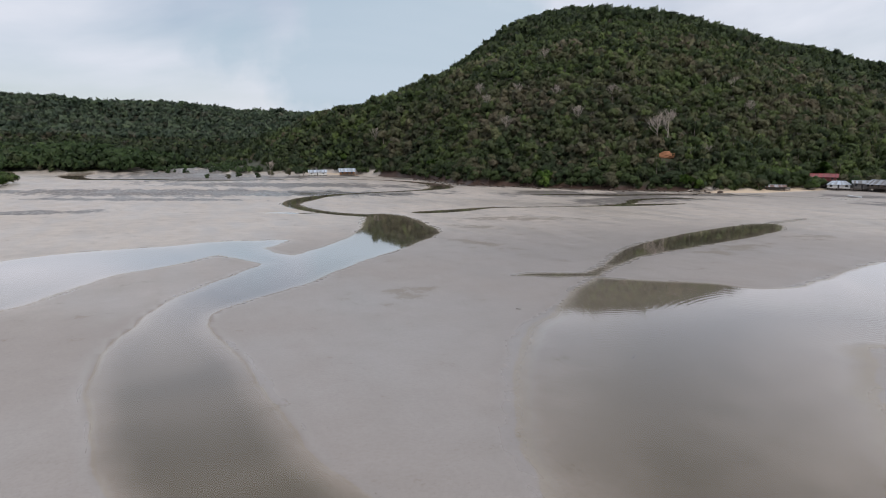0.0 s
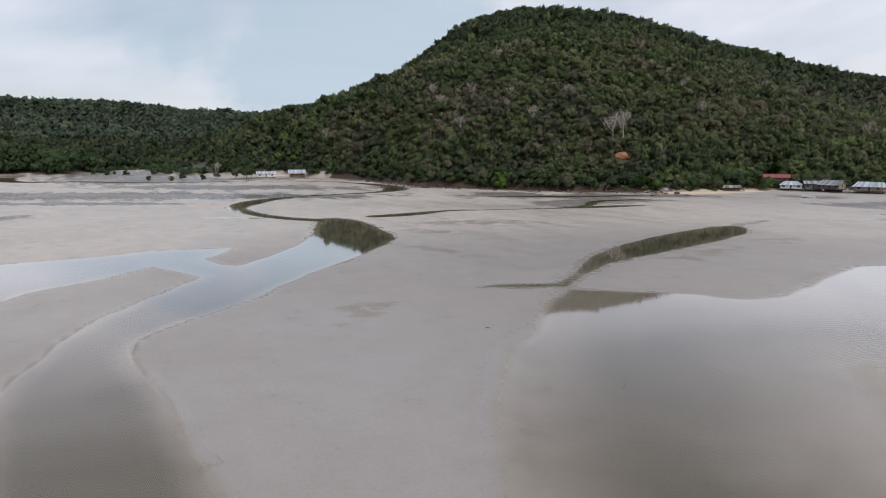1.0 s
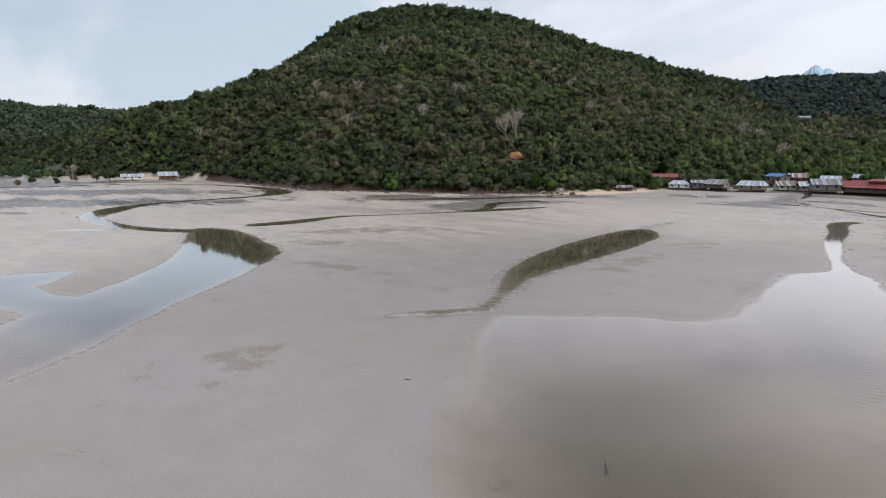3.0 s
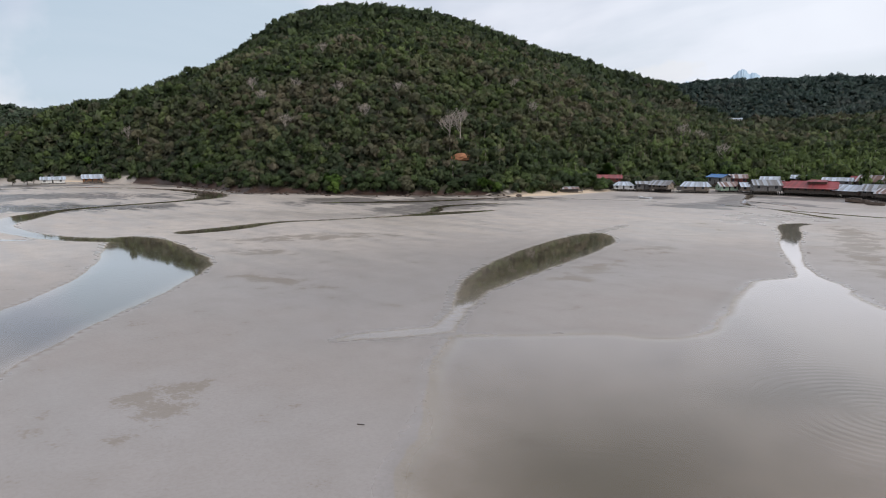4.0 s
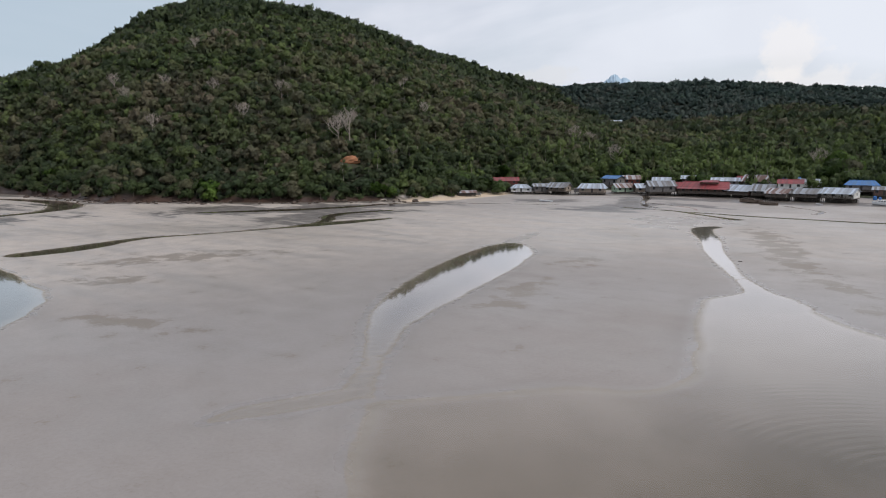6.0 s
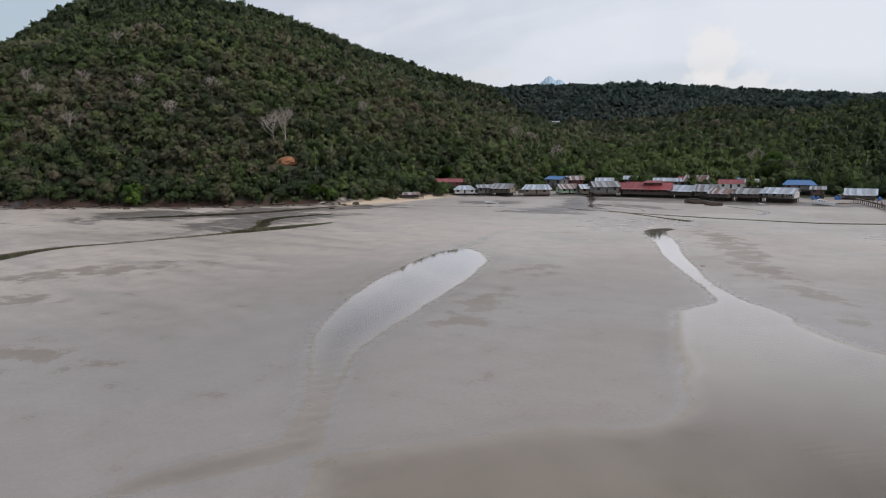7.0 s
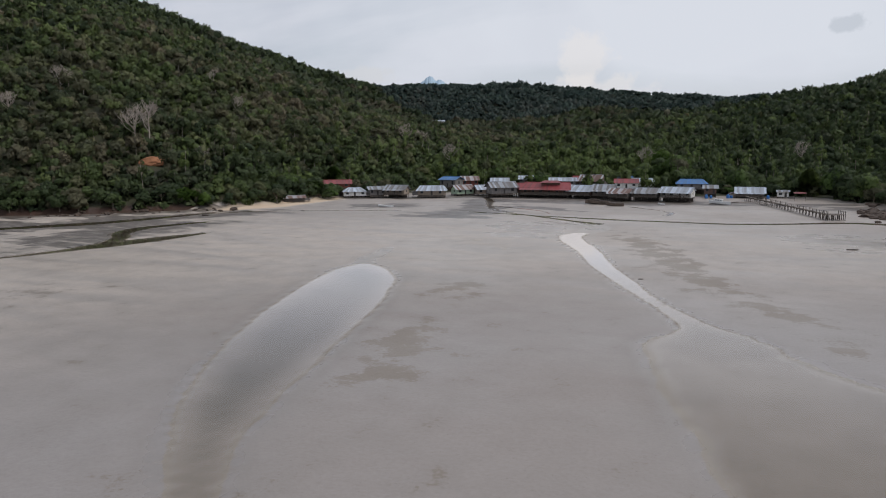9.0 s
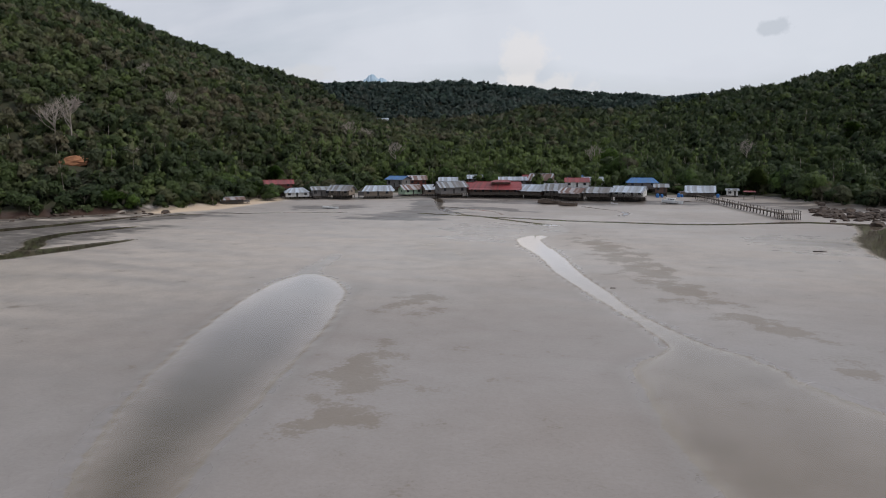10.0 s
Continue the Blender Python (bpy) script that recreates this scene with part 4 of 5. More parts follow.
# front row, along the mud
stilt_house(-174, 278, 10.4, 7.5, 0.9, 3.1, 5.1, 36, M_PALE, M_WHITE, "white painted house with a pale grey hipped roof", hip=0.45, seed=1)
stilt_house(-165, 283, 7.5, 6, 1.1, 4.1, 5.4, 40, M_ZINC, M_GREYWALL, "small grey board house with a zinc roof", seed=2)
stilt_house(-154, 283, 9.6, 6, 1.7, 4.3, 6.3, 3, M_ZINC, M_BEIGE, "beige house with a grey sheet roof and open porch", porch=1.8, seed=3)
stilt_house(-140, 291, 12.6, 7, 1.1, 3.6, 5.9, 20, M_PALE, M_BEIGE, "low beige house with a bluish grey sheet roof", hip=0.2, seed=4)
stilt_house(-145, 325, 9.4, 7, 3.0, 7.0, 8.6, -12, M_BLUEROOF, M_GREYWALL, "tall grey house with a bright blue roof", seed=5)
stilt_house(-139, 334, 8.2, 7, 3.2, 6.5, 8.6, 32, M_RUST, M_REDWALL, "red-brown house with a white and rust streaked roof", seed=6)
stilt_house(-131, 306, 9.0, 6.4, 0.9, 3.5, 5.6, 52, M_RUST, M_GREEN, "pale green house with a rusty sheet roof over its gable", seed=7)
stilt_house(-121, 309, 8.0, 7, 1.0, 3.5, 5.6, 40, M_PALE, M_BEIGE, "beige house with a pale metal roof", seed=8)
stilt_house(-110, 303, 12.0, 9, 1.8, 5.0, 7.6, 38, M_ZINC, M_GREYWALL, "large grey house with a striped zinc roof on dark posts", seed=9)
stilt_house(-101, 311, 7.0, 7, 1.8, 4.6, 6.7, 16, M_RED, M_BROWNWALL, "brown house with a faded red roof", seed=10)
stilt_house(-90, 309, 22.0, 10, 1.5, 4.4, 7.5, 4, M_RED, M_BROWNWALL, "long brown hall with a wide red roof and a porch", porch=2.4, hip=0.12, seed=11, windows=5)
stilt_house(-73, 308, 11.0, 8, 1.6, 3.9, 6.3, -12, M_PALE, M_BROWNWALL, "dark brown house with a grey zinc roof and a porch", porch=1.6, seed=12)
stilt_house(-63.5, 307, 8.6, 8, 1.6, 4.2, 7.0, 2, M_ZINC, M_GREYWALL, "grey house with a bluish rust-streaked roof", porch=1.2, seed=13)
stilt_house(-54.5, 298, 8.4, 8, 1.7, 3.9, 5.7, -9, M_RUST, M_GREYWALL, "grey house with a white and rust patched roof", porch=1.2, seed=14)
stilt_house(-44.5, 300, 10.6, 8, 1.9, 4.1, 5.9, -4, M_ZINC, M_GREYWALL, "grey house with a zinc roof on thin posts over the mud", porch=1.2, seed=15, windows=3)
stilt_house(-32, 301, 12.4, 8, 1.9, 4.5, 6.4, -6, M_PALE, M_WHITE, "white house with a pale grey roof and a stepped porch", porch=2.0, seed=16, windows=3)
# behind the front row
stilt_house(-30, 338, 12.6, 8, 3.5, 6.1, 8.2, 8, M_BLUEROOF, M_GREYWALL, "house with a bright blue sheet roof", hip=0.3, seed=17)
stilt_house(-59, 335, 10.6, 8, 3.5, 6.0, 8.1, 11, M_RED, M_WHITE, "white house with a bright red roof", seed=18)
stilt_house(-64, 358, 7.0, 6, 3.9, 6.2, 8.3, 11, M_BLUEROOF, M_GREYWALL, "small house with a blue roof among the trees", seed=19)
stilt_house(-54, 352, 12.0, 7, 3.4, 6.0, 7.7, 10, M_PALE, M_WHITE, "house with a long pale metal roof", seed=20)
stilt_house(-79, 354, 12.0, 8, 3.7, 6.1, 9.5, -8, M_RUST, M_GREYWALL, "house with a steep patched zinc roof", seed=21)
stilt_house(-92, 344, 12.6, 7, 3.7, 6.2, 7.8, 15, M_PALE, M_GREYWALL, "grey house with a white metal roof", seed=22)
stilt_house(-87, 358, 5.2, 5, 4.1, 6.5, 8.3, 14, M_RED, M_BROWNWALL, "small house with a red roof", seed=23)
stilt_house(-114, 352, 6.6, 6, 4.1, 6.6, 8.3, 18, M_PALE, M_GREYWALL, "small grey house under the trees", seed=24)
stilt_house(-125, 342, 8.4, 6, 3.0, 5.8, 7.4, 19, M_PALE, M_BEIGE, "beige house with a pale roof under the trees", seed=25)
stilt_house(-107, 354, 6.4, 6, 3.0, 5.5, 7.0, 16, M_ZINC, M_GREYWALL, "small house with a zinc roof at the wood's edge", seed=26)
stilt_house(-21, 326, 5.0, 4, 2.0, 4.8, 6.0, 5, M_ZINC, M_BROWNWALL, "small brown hut with a grey roof", seed=27, windows=1)
stilt_house(-5, 330, 11.0, 7, 0.9, 2.9, 5.4, 2, M_PALE, M_GREYWALL, "open grey house with a pale sheet roof by the jetty", seed=28, porch=1.0)
stilt_house(8, 332, 4.6, 4, 0.5, 2.9, 3.5, 0, M_ZINC, M_WHITE, "small white shed by the jetty", seed=29, windows=1)
# apart from the village
stilt_house(-185, 280, 12.5, 7, 4.4, 6.6, 8.4, 36, M_RED, M_REDWALL, "red-brown house with a faded red roof among trees", seed=30, group="houses apart")
stilt_house(-181, 240, 9.0, 5, 0.45, 2.0, 2.9, 48, M_RUST, M_SHADE, "low dark hut with a rusty roof on the beach", seed=31, group="houses apart")
stilt_house(-465, 70, 14, 7, 0.6, 3.0, 5.0, 76, M_PALE, M_WHITE, "long low hut with a white roof across the estuary", seed=32, group="houses apart")
stilt_house(-455, 91, 11.5, 7, 0.9, 3.9, 6.3, 76, M_PALE, M_ORANGE, "orange hut with a pale blue roof across the estuary", seed=33, porch=1.5, group="houses apart")

stilt_house(-403, 868, 15, 8, 5.5, 8.0, 10.0, 25, M_PALE, M_WHITE, "white house with a pale roof on the distant forest slope", seed=35, group="houses apart")
YARDS += [(-397, 855, 11), (-391, 842, 11), (-385, 829, 10), (-379, 816, 9)]

# a red canopy beside the shed
can = thing("canopy", pose(14, 320, surface(14, 320)), "small red canopy on four poles", "canopy")
part("cover", roof_slope(4.6, 2.4, 0.4, 3.4, 5), M_RED, can)
for dx in (-2, 2):
    for dy in (-2.2, -0.2):
        reuse("pole", POST, can, pose(dx, dy, -0.3) @ Matrix.Diagonal((0.5, 0.5, 3.4, 1)))


def barrel(x, y, label="blue plastic water tank on the shore", size=1.0):
    bm = bmesh.new()
    profile = [(0.02, 0), (0.56, 0), (0.6, 0.08), (0.58, 0.4), (0.6, 0.45), (0.58, 0.8), (0.6, 0.85), (0.56, 1.15), (0.3, 1.35), (0.14, 1.38), (0.14, 1.45), (0.02, 1.45)]
    limb(bm, [(0, 0, z * size) for _, z in profile], [r * size for r, _ in profile], 14)
    me = bpy.data.meshes.new("water_tank")
    bm.to_mesh(me)
    bm.free()
    me.materials.append(M_BLUE)
    ob = new("water_tank", me)
    ob.matrix_basis = pose(x, y, surface(x, y))
    return tagged(ob, label, "tank", "blue tanks")


for x, y, s in ((-22, 319, 1.2), (-20.2, 319.6, 1.0), (-13.5, 323, 1.2), (-12.2, 324, 0.9), (2.2, 326, 1.1)):
    barrel(x, y, size=s)


# ---- jetty ----
def jetty():
    a, c = Vector((-6, 316, 0)), Vector((18, 241, 0))
    length = (c - a).length
    turn = math.degrees(math.atan2(c.y - a.y, c.x - a.x))
    j = thing("jetty", pose(a.x, a.y, 0, 0, 0, turn), "long weathered timber jetty on thin posts over the mud", "jetty")
    bm = bmesh.new()
    n = int(length / 0.32)
    r = random.Random(8)
    for i in range(n):
        x = i * 0.32
        box(bm, (x, -0.75 + r.uniform(-0.06, 0.06), 1.72), (x + 0.26, 0.75 + r.uniform(-0.06, 0.06), 1.78))
    tagged(part("deck", bm, M_PLANK, j, "loose grey deck planks"), kind="stuff")
    for side in (-0.6, 0.6):
        part("beam", boxed((0, side - 0.06, 1.53), (length, side + 0.06, 1.717)), M_POST, j)
    for i in range(int(length / 2.7) + 1):
        for side in (-0.65, 0.65):
            reuse("post", POST, j, pose(i * 2.7, side, -0.7, r.uniform(-2, 2), r.uniform(-2, 2), 0) @ Matrix.Diagonal((1.1, 1.1, 2.4 + (0.95 if i % 2 == 0 else 0), 1)))
        part("cross_beam", boxed((i * 2.7 - 0.07, -0.8, 1.38), (i * 2.7 + 0.07, 0.8, 1.527)), M_POST, j)
    for side in (-0.68, 0.68):
        part("rail", boxed((0, side - 0.03, 2.50), (length, side + 0.03, 2.56)), M_PLANK, j)
    for i in range(5):
        for k in range(4):
            reuse("post", POST, j, pose(length - 0.5 + i * 1.2, -1.2 + 1.7 * k, -0.7, 0, r.uniform(-3, 3), 0) @ Matrix.Diagonal((1.1, 1.1, 2.4 + 1.2 * (k in (0, 3)), 1)))
    bm = bmesh.new()
    for i in range(18):
        x = length - 0.6 + i * 0.3
        box(bm, (x, -1.4, 1.79), (x + 0.25, 4.1 + r.uniform(-0.2, 0.2), 1.85))
    tagged(part("landing", bm, M_PLANK, j, "wider plank landing at the end"), kind="stuff")
    for y in (-1.2, 3.9):
        part("rail", boxed((length - 0.6, y - 0.04, 2.62), (length + 4.7, y + 0.04, 2.70)), M_POST, j)
    return j


jetty()


# ---- boats ----
def hull(length, beam, height, sheer=0.25, sides=10):
    """An open boat: outer and inner skin, pointed bow and a narrow stern."""
    bm = bmesh.new()
    rings = []
    for k in range(sides + 1):
        f = k / sides
        w = beam / 2 * max(0.06, (1 - abs(2 * f - 0.85) ** 2.6 * 0.93))
        x, lift = -length / 2 + length * f, sheer * (2 * f - 0.9) ** 2
        prof = [(-w, height + lift), (-w * 0.8, height * 0.35), (0, 0 + lift * 0.4), (w * 0.8, height * 0.35), (w, height + lift),
                (w * 0.86, height + lift), (w * 0.66, height * 0.45), (0, height * 0.25 + lift * 0.4), (-w * 0.66, height * 0.45), (-w * 0.86, height + lift)]
        rings.append([bm.verts.new((x, y, z)) for y, z in prof])
    for a, c in zip(rings, rings[1:]):
        for i in range(10):
            bm.faces.new((a[i], a[(i + 1) % 10], c[(i + 1) % 10], c[i]))
    bm.faces.new(rings[0])
    bm.faces.new(rings[-1][::-1])
    return bm


def boat(x, y, turn, length, beam, height, mat, label, cabin=None, thwarts=3):
    b = thing("boat", pose(x, y, surface(x, y) - 0.05, 0, 4, turn), label, "boat", "boats on the mud")
    part("hull", hull(length, beam, height), mat, b)
    for k in range(thwarts):
        px = -length * 0.3 + length * 0.55 * k / max(thwarts - 1, 1)
        part("thwart", boxed((px - 0.12, -beam * 0.36, height * 0.7), (px + 0.12, beam * 0.36, height * 0.78)), M_PLANK, b)
    if mat is M_HULL and beam > 2:
        for k in range(9):
            f = -0.36 + 0.72 * k / 8
            for side in (-1, 1):
                bm = bmesh.new()
                limb(bm, [(f * length, side * beam * 0.30, height * 0.4), (f * length, side * beam * 0.42, height * 0.95), (f * length + 0.1, side * beam * 0.45, height * (1.25 + 0.2 * ((k * 7) % 3)))], (0.09, 0.08, 0.05), 5)
                part("rib", bm, M_POST, b)
    if cabin:
        c = part("cabin", boxed((-length * 0.28, -beam * 0.33, height * 0.5), (length * 0.10, beam * 0.33, height + cabin)), mat, b)
        part("cabin_roof", boxed((-length * 0.31, -beam * 0.37, height + cabin + 0.003), (length * 0.14, beam * 0.37, height + cabin + 0.09)), mat, b)
        for k in range(3):
            px = -length * 0.22 + length * 0.11 * k
            part("window", boxed((px, -beam * 0.33 - 0.02, height + cabin * 0.4), (px + length * 0.07, -beam * 0.33 + 0.01, height + cabin * 0.8)), M_GLASS, b)
    return b


boat(-133, 234.5, 16, 6.0, 1.7, 0.75, M_BOAT, "small white open boat lying on the mud")
boat(-60, 275.5, 12, 9.0, 2.8, 1.5, M_HULL, "old dark wooden boat decaying on the mud", cabin=0.5)
boat(-51.5, 268.5, 10, 7.0, 2.2, 1.2, M_HULL, "broken dark wooden hull lying on the mud")
boat(-15, 289.5, -4, 8.0, 2.6, 1.3, M_BOAT, "white motor boat with a low cabin resting on the mud", cabin=0.8)
boat(-36, 282, -30, 3.2, 1.0, 0.45, M_BOAT, "small pale dinghy beside the stilt houses")
boat(38, 300, 40, 8.0, 1.4, 0.7, M_HULL, "long dark canoe drawn up under the trees")



# ---- woods ----
def crown_template(seed, leaves, leaf, lobes=7, tall=0.75, low=0.25, core=0.2, tiers=0):
    """Leaf sprays on the lobes of a crown about one metre in radius, with larger ones filling the inside: the sprays, and which way each lies.

    tiers: flat layers one above another, as on slender trees, in place of round lobes."""
    rng = np.random.RandomState(seed)
    turn = rng.uniform(0, 6.28, lobes)
    far = np.sqrt(rng.uniform(0.05, 1, lobes)) * 0.62
    centre = np.stack([far * np.cos(turn), far * np.sin(turn), rng.uniform(low, 1, lobes) * tall * (1.15 - far)], -1)
    centre[0] = (0, 0, tall * 0.75)
    size = rng.uniform(0.26, 0.52, lobes)
    squash = 0.8
    if tiers:
        level = np.arange(lobes) % tiers / max(tiers - 1, 1)
        far = (0.12 + 0.42 * (1 - level)) * rng.uniform(0.4, 1.2, lobes)
        centre = np.stack([far * np.cos(turn), far * np.sin(turn), level * tall * 1.5 + rng.uniform(-0.05, 0.05, lobes)], -1)
        size, squash = rng.uniform(0.24, 0.40, lobes) * (1.15 - 0.5 * level), 0.5
    inside = np.arange(leaves) < leaves * core
    which = rng.choice(lobes, leaves, p=size**2 / (size**2).sum())
    way = rng.normal(size=(leaves, 3))
    way[:, 2] = way[:, 2] * 0.8 + 0.45
    way /= np.linalg.norm(way, axis=1, keepdims=True)
    out = np.where(inside, rng.uniform(0.45, 0.75, leaves), rng.uniform(0.82, 1.08, leaves))
    spot = centre[which] + way * (size[which] * out)[:, None] * (1, 1, squash)
    face = way + rng.normal(size=(leaves, 3)) * 0.32
    face /= np.linalg.norm(face, axis=1, keepdims=True)
    side = np.cross(face, rng.normal(size=(leaves, 3)))
    side /= np.linalg.norm(side, axis=1, keepdims=True)
    other = np.cross(face, side)
    s = leaf * 1.16 * (rng.uniform(0.55, 1.35, leaves) * np.where(inside, 1.9, 1.0))[:, None]
    outward = spot - (0, 0, tall * 0.3)
    outward /= np.linalg.norm(outward, axis=1, keepdims=True) + 1e-6
    lie = way * 0.7 + outward * 0.45 + face * 0.35
    lie /= np.linalg.norm(lie, axis=1, keepdims=True)
    return np.stack([spot - side * s, spot + side * s * 0.8 - other * s * 0.5, spot + side * s * 0.3 + other * s * 1.1], 1), lie


def woods(name, spots, templates, mat, label, seed, paler=0.0):
    """All the trees of a stretch of woodland as one object; spots: x, y, z, crown radius, crown height."""
    rng = np.random.RandomState(seed)
    pick = rng.randint(0, len(templates), len(spots))
    verts, tones, drys, lies = [], [], [], []
    stand = waves(spots[:, :2], 41, 55) * 0.13 + waves(spots[:, :2], 42, 140) * 0.10
    tone = np.clip(rng.normal(0.34, 0.20, len(spots)) + stand, 0, 1) + (rng.rand(len(spots)) < 0.07) * 0.40
    chance = np.interp(spots[:, 0], [-560, -470, -230, -150], [0.15, 0.62, 0.52, 0.16]) * np.interp(spots[:, 2], [0, 14, 30, 85, 125], [0.12, 0.35, 1.0, 0.9, 0.2])
    chance = np.clip(chance + 0.40 * waves(spots[:, :2], 43, 75) * (chance > 0.2), 0, 0.9)
    dryness = np.where(rng.rand(len(spots)) < chance, rng.uniform(0.25, 1.0, len(spots)), rng.uniform(0, 0.35, len(spots)) * (0.3 + chance))
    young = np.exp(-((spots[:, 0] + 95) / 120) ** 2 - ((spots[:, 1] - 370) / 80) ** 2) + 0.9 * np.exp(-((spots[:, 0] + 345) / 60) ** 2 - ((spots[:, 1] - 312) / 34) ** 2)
    # East of the village the shade on the slope is put into darker tones.
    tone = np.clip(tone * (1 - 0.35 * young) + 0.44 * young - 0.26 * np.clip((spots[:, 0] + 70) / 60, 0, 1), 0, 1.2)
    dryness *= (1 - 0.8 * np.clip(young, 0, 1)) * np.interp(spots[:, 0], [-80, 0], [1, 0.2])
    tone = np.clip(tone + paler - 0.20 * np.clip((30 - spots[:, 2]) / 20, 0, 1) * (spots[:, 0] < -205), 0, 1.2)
    for k, (t, lie) in enumerate(templates):
        s = spots[pick == k]
        if not len(s):
            continue
        turn = rng.uniform(0, 6.28, len(s))
        c, sn = np.cos(turn)[:, None, None], np.sin(turn)[:, None, None]
        x = (t[None, ..., 0] * c - t[None, ..., 1] * sn) * s[:, 3, None, None] + s[:, 0, None, None]
        y = (t[None, ..., 0] * sn + t[None, ..., 1] * c) * s[:, 3, None, None] + s[:, 1, None, None]
        z = t[None, ..., 2] * s[:, 4, None, None] + s[:, 2, None, None]
        verts.append(np.stack([x, y, z], -1).reshape(-1, 3))
        c, sn = c[..., 0], sn[..., 0]
        lies.append(np.stack([lie[:, 0] * c - lie[:, 1] * sn, lie[:, 0] * sn + lie[:, 1] * c, np.repeat(lie[None, :, 2], len(s), 0)], -1).reshape(-1, 3))
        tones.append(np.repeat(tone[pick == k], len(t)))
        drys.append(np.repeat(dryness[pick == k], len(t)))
    if not verts:
        return None
    verts = np.concatenate(verts)
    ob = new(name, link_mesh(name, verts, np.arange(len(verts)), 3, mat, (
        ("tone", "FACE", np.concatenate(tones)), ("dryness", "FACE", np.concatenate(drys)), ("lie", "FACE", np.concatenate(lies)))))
    return tagged(ob, label, "forest", kind="stuff")


VIEWS = np.array([(81, -58), (32, -35), (-6, 7)], float)


def scatter(near, far, step, seed, west=112, east=30):
    """Uneven rows of tree spots on the land between two distances from the bay's middle."""
    rng = np.random.RandomState(seed)
    xs = np.arange(-far, far, step)
    p = np.stack(np.meshgrid(xs, xs), -1).reshape(-1, 2)
    p = p + rng.uniform(-0.46, 0.46, p.shape) * step
    r, bearing = np.hypot(p[:, 0] - 30, p[:, 1] + 30), np.degrees(np.arctan2(p[:, 0] - 30, p[:, 1] + 30))
    p = p[(r >= near) & (r < far) & (bearing > -west) & (bearing < east)]
    d = land_distance(p)
    return p[d > 0.6], d[d > 0.6]


def open_to_bay(p, z, lift):
    """Whether the crowns can be seen over the slopes from the bay."""
    out = np.zeros(len(p), bool)
    for v in VIEWS:
        f = np.linspace(0.25, 0.97, 44)
        q = v + (p - v)[:, None] * f[:, None]
        r = np.hypot(*(p - v).T)
        ground_z = ground_at(q)
        rise = (ground_z + 6 * (ground_z > 1.2) - 23) / (r[:, None] * f)
        out |= (z + lift - 23) / r > rise.max(1) - 0.004
    return out


rng = np.random.RandomState(3)


def clearings(p):
    """Ground kept free of trees: the houses with their yards, the jetty's head, the clearing with the orange soil."""
    out = (p[:, 0] > -30) & (p[:, 0] < 28) & (p[:, 1] < 335) & (p[:, 1] > 300)
    out |= (p[:, 0] > -160) & (p[:, 0] < 0) & (p[:, 1] < 344 - 0.10 * (p[:, 0] + 80)) & (p[:, 1] > 250)
    for x, y, r in YARDS:
        out |= np.hypot(p[:, 0] - x, p[:, 1] - y) < r
    along, across = (p[:, 0] + 228) * 0.72 - (p[:, 1] - 210) * 0.69, (p[:, 0] + 228) * 0.69 + (p[:, 1] - 210) * 0.72
    return out | (np.hypot(along / 13, across / 5) < 1)


def spots_for(p, d, lift, low, high, flat=0.8):
    z = ground_at(p)
    r = rng.uniform(low, high, len(p))
    tallness = r * rng.uniform(0.9, 1.4, len(p)) * flat
    return np.column_stack([p, z + lift * r * rng.uniform(0.3, 1.0, len(p)), r, tallness])


def cut(p, d, where):
    return p[where], d[where]


def trunks(name, s, share, label):
    """Pale slender stems under some of the crowns, as one object."""
    s = s[rng.rand(len(s)) < share]
    t = np.array([(0, 0), (1.57, 0), (3.14, 0), (4.71, 0)])
    ring = np.stack([np.cos(t[:, 0]), np.sin(t[:, 0])], -1)
    w = rng.uniform(0.14, 0.26, len(s))[:, None, None]
    low = np.concatenate([s[:, None, :2] + ring * w, np.repeat(s[:, None, 2:3] - 7, 4, 1)], -1)
    high = np.concatenate([s[:, None, :2] + ring * w * 0.4 + rng.uniform(-0.8, 0.8, (len(s), 1, 2)), np.repeat(s[:, None, 2:3] + s[:, None, 4:5] * 0.9, 4, 1)], -1)
    v = np.concatenate([low, high], 1).reshape(-1, 3)
    f = np.array([(0, 1, 5, 4), (1, 2, 6, 5), (2, 3, 7, 6), (3, 0, 4, 7)]).ravel()
    ob = new(name, link_mesh(name, v, (np.arange(len(s))[:, None] * 8 + f).ravel(), 4, M_DEADWOOD))
    return tagged(ob, label, "forest", kind="stuff")


def estuary(p, d):
    """The flat river mouth, where only loose bushes grow."""
    return (p[:, 0] < -400) & (p[:, 1] < 45) & (p[:, 1] > -70) & (d < 130)


edge_p, edge_d = scatter(150, 640, 5.0, 30)
edge_p, edge_d = cut(edge_p, edge_d, (edge_d < 22) & ~clearings(edge_p) & ~estuary(edge_p, edge_d) & (edge_p[:, 1] > -40))
front = (edge_d < 9) & (edge_d > 0.9) & (edge_p[:, 0] > -400) & (edge_p[:, 0] < 60)
FRONT_P, FRONT_D = edge_p[front], edge_d[front]
woods("edge_forest", spots_for(edge_p[~front & (edge_d > 2.2)], edge_d[~front & (edge_d > 2.2)], 0.35, 2.7, 4.6, 0.95), [crown_template(20 + k, 240, 0.14, 9, 0.95, 0.0) for k in range(6)],
      M_LEAF, "thick green undergrowth and young trees at the foot of the forest", 8)
near_p, near_d = scatter(150, 540, 5.3, 31)
near_p, near_d = cut(near_p, near_d, (near_d >= 16) & ~clearings(near_p) & ~estuary(near_p, near_d))
near_s = spots_for(near_p, near_d, 1.0, 2.2, 4.5, 1.0)
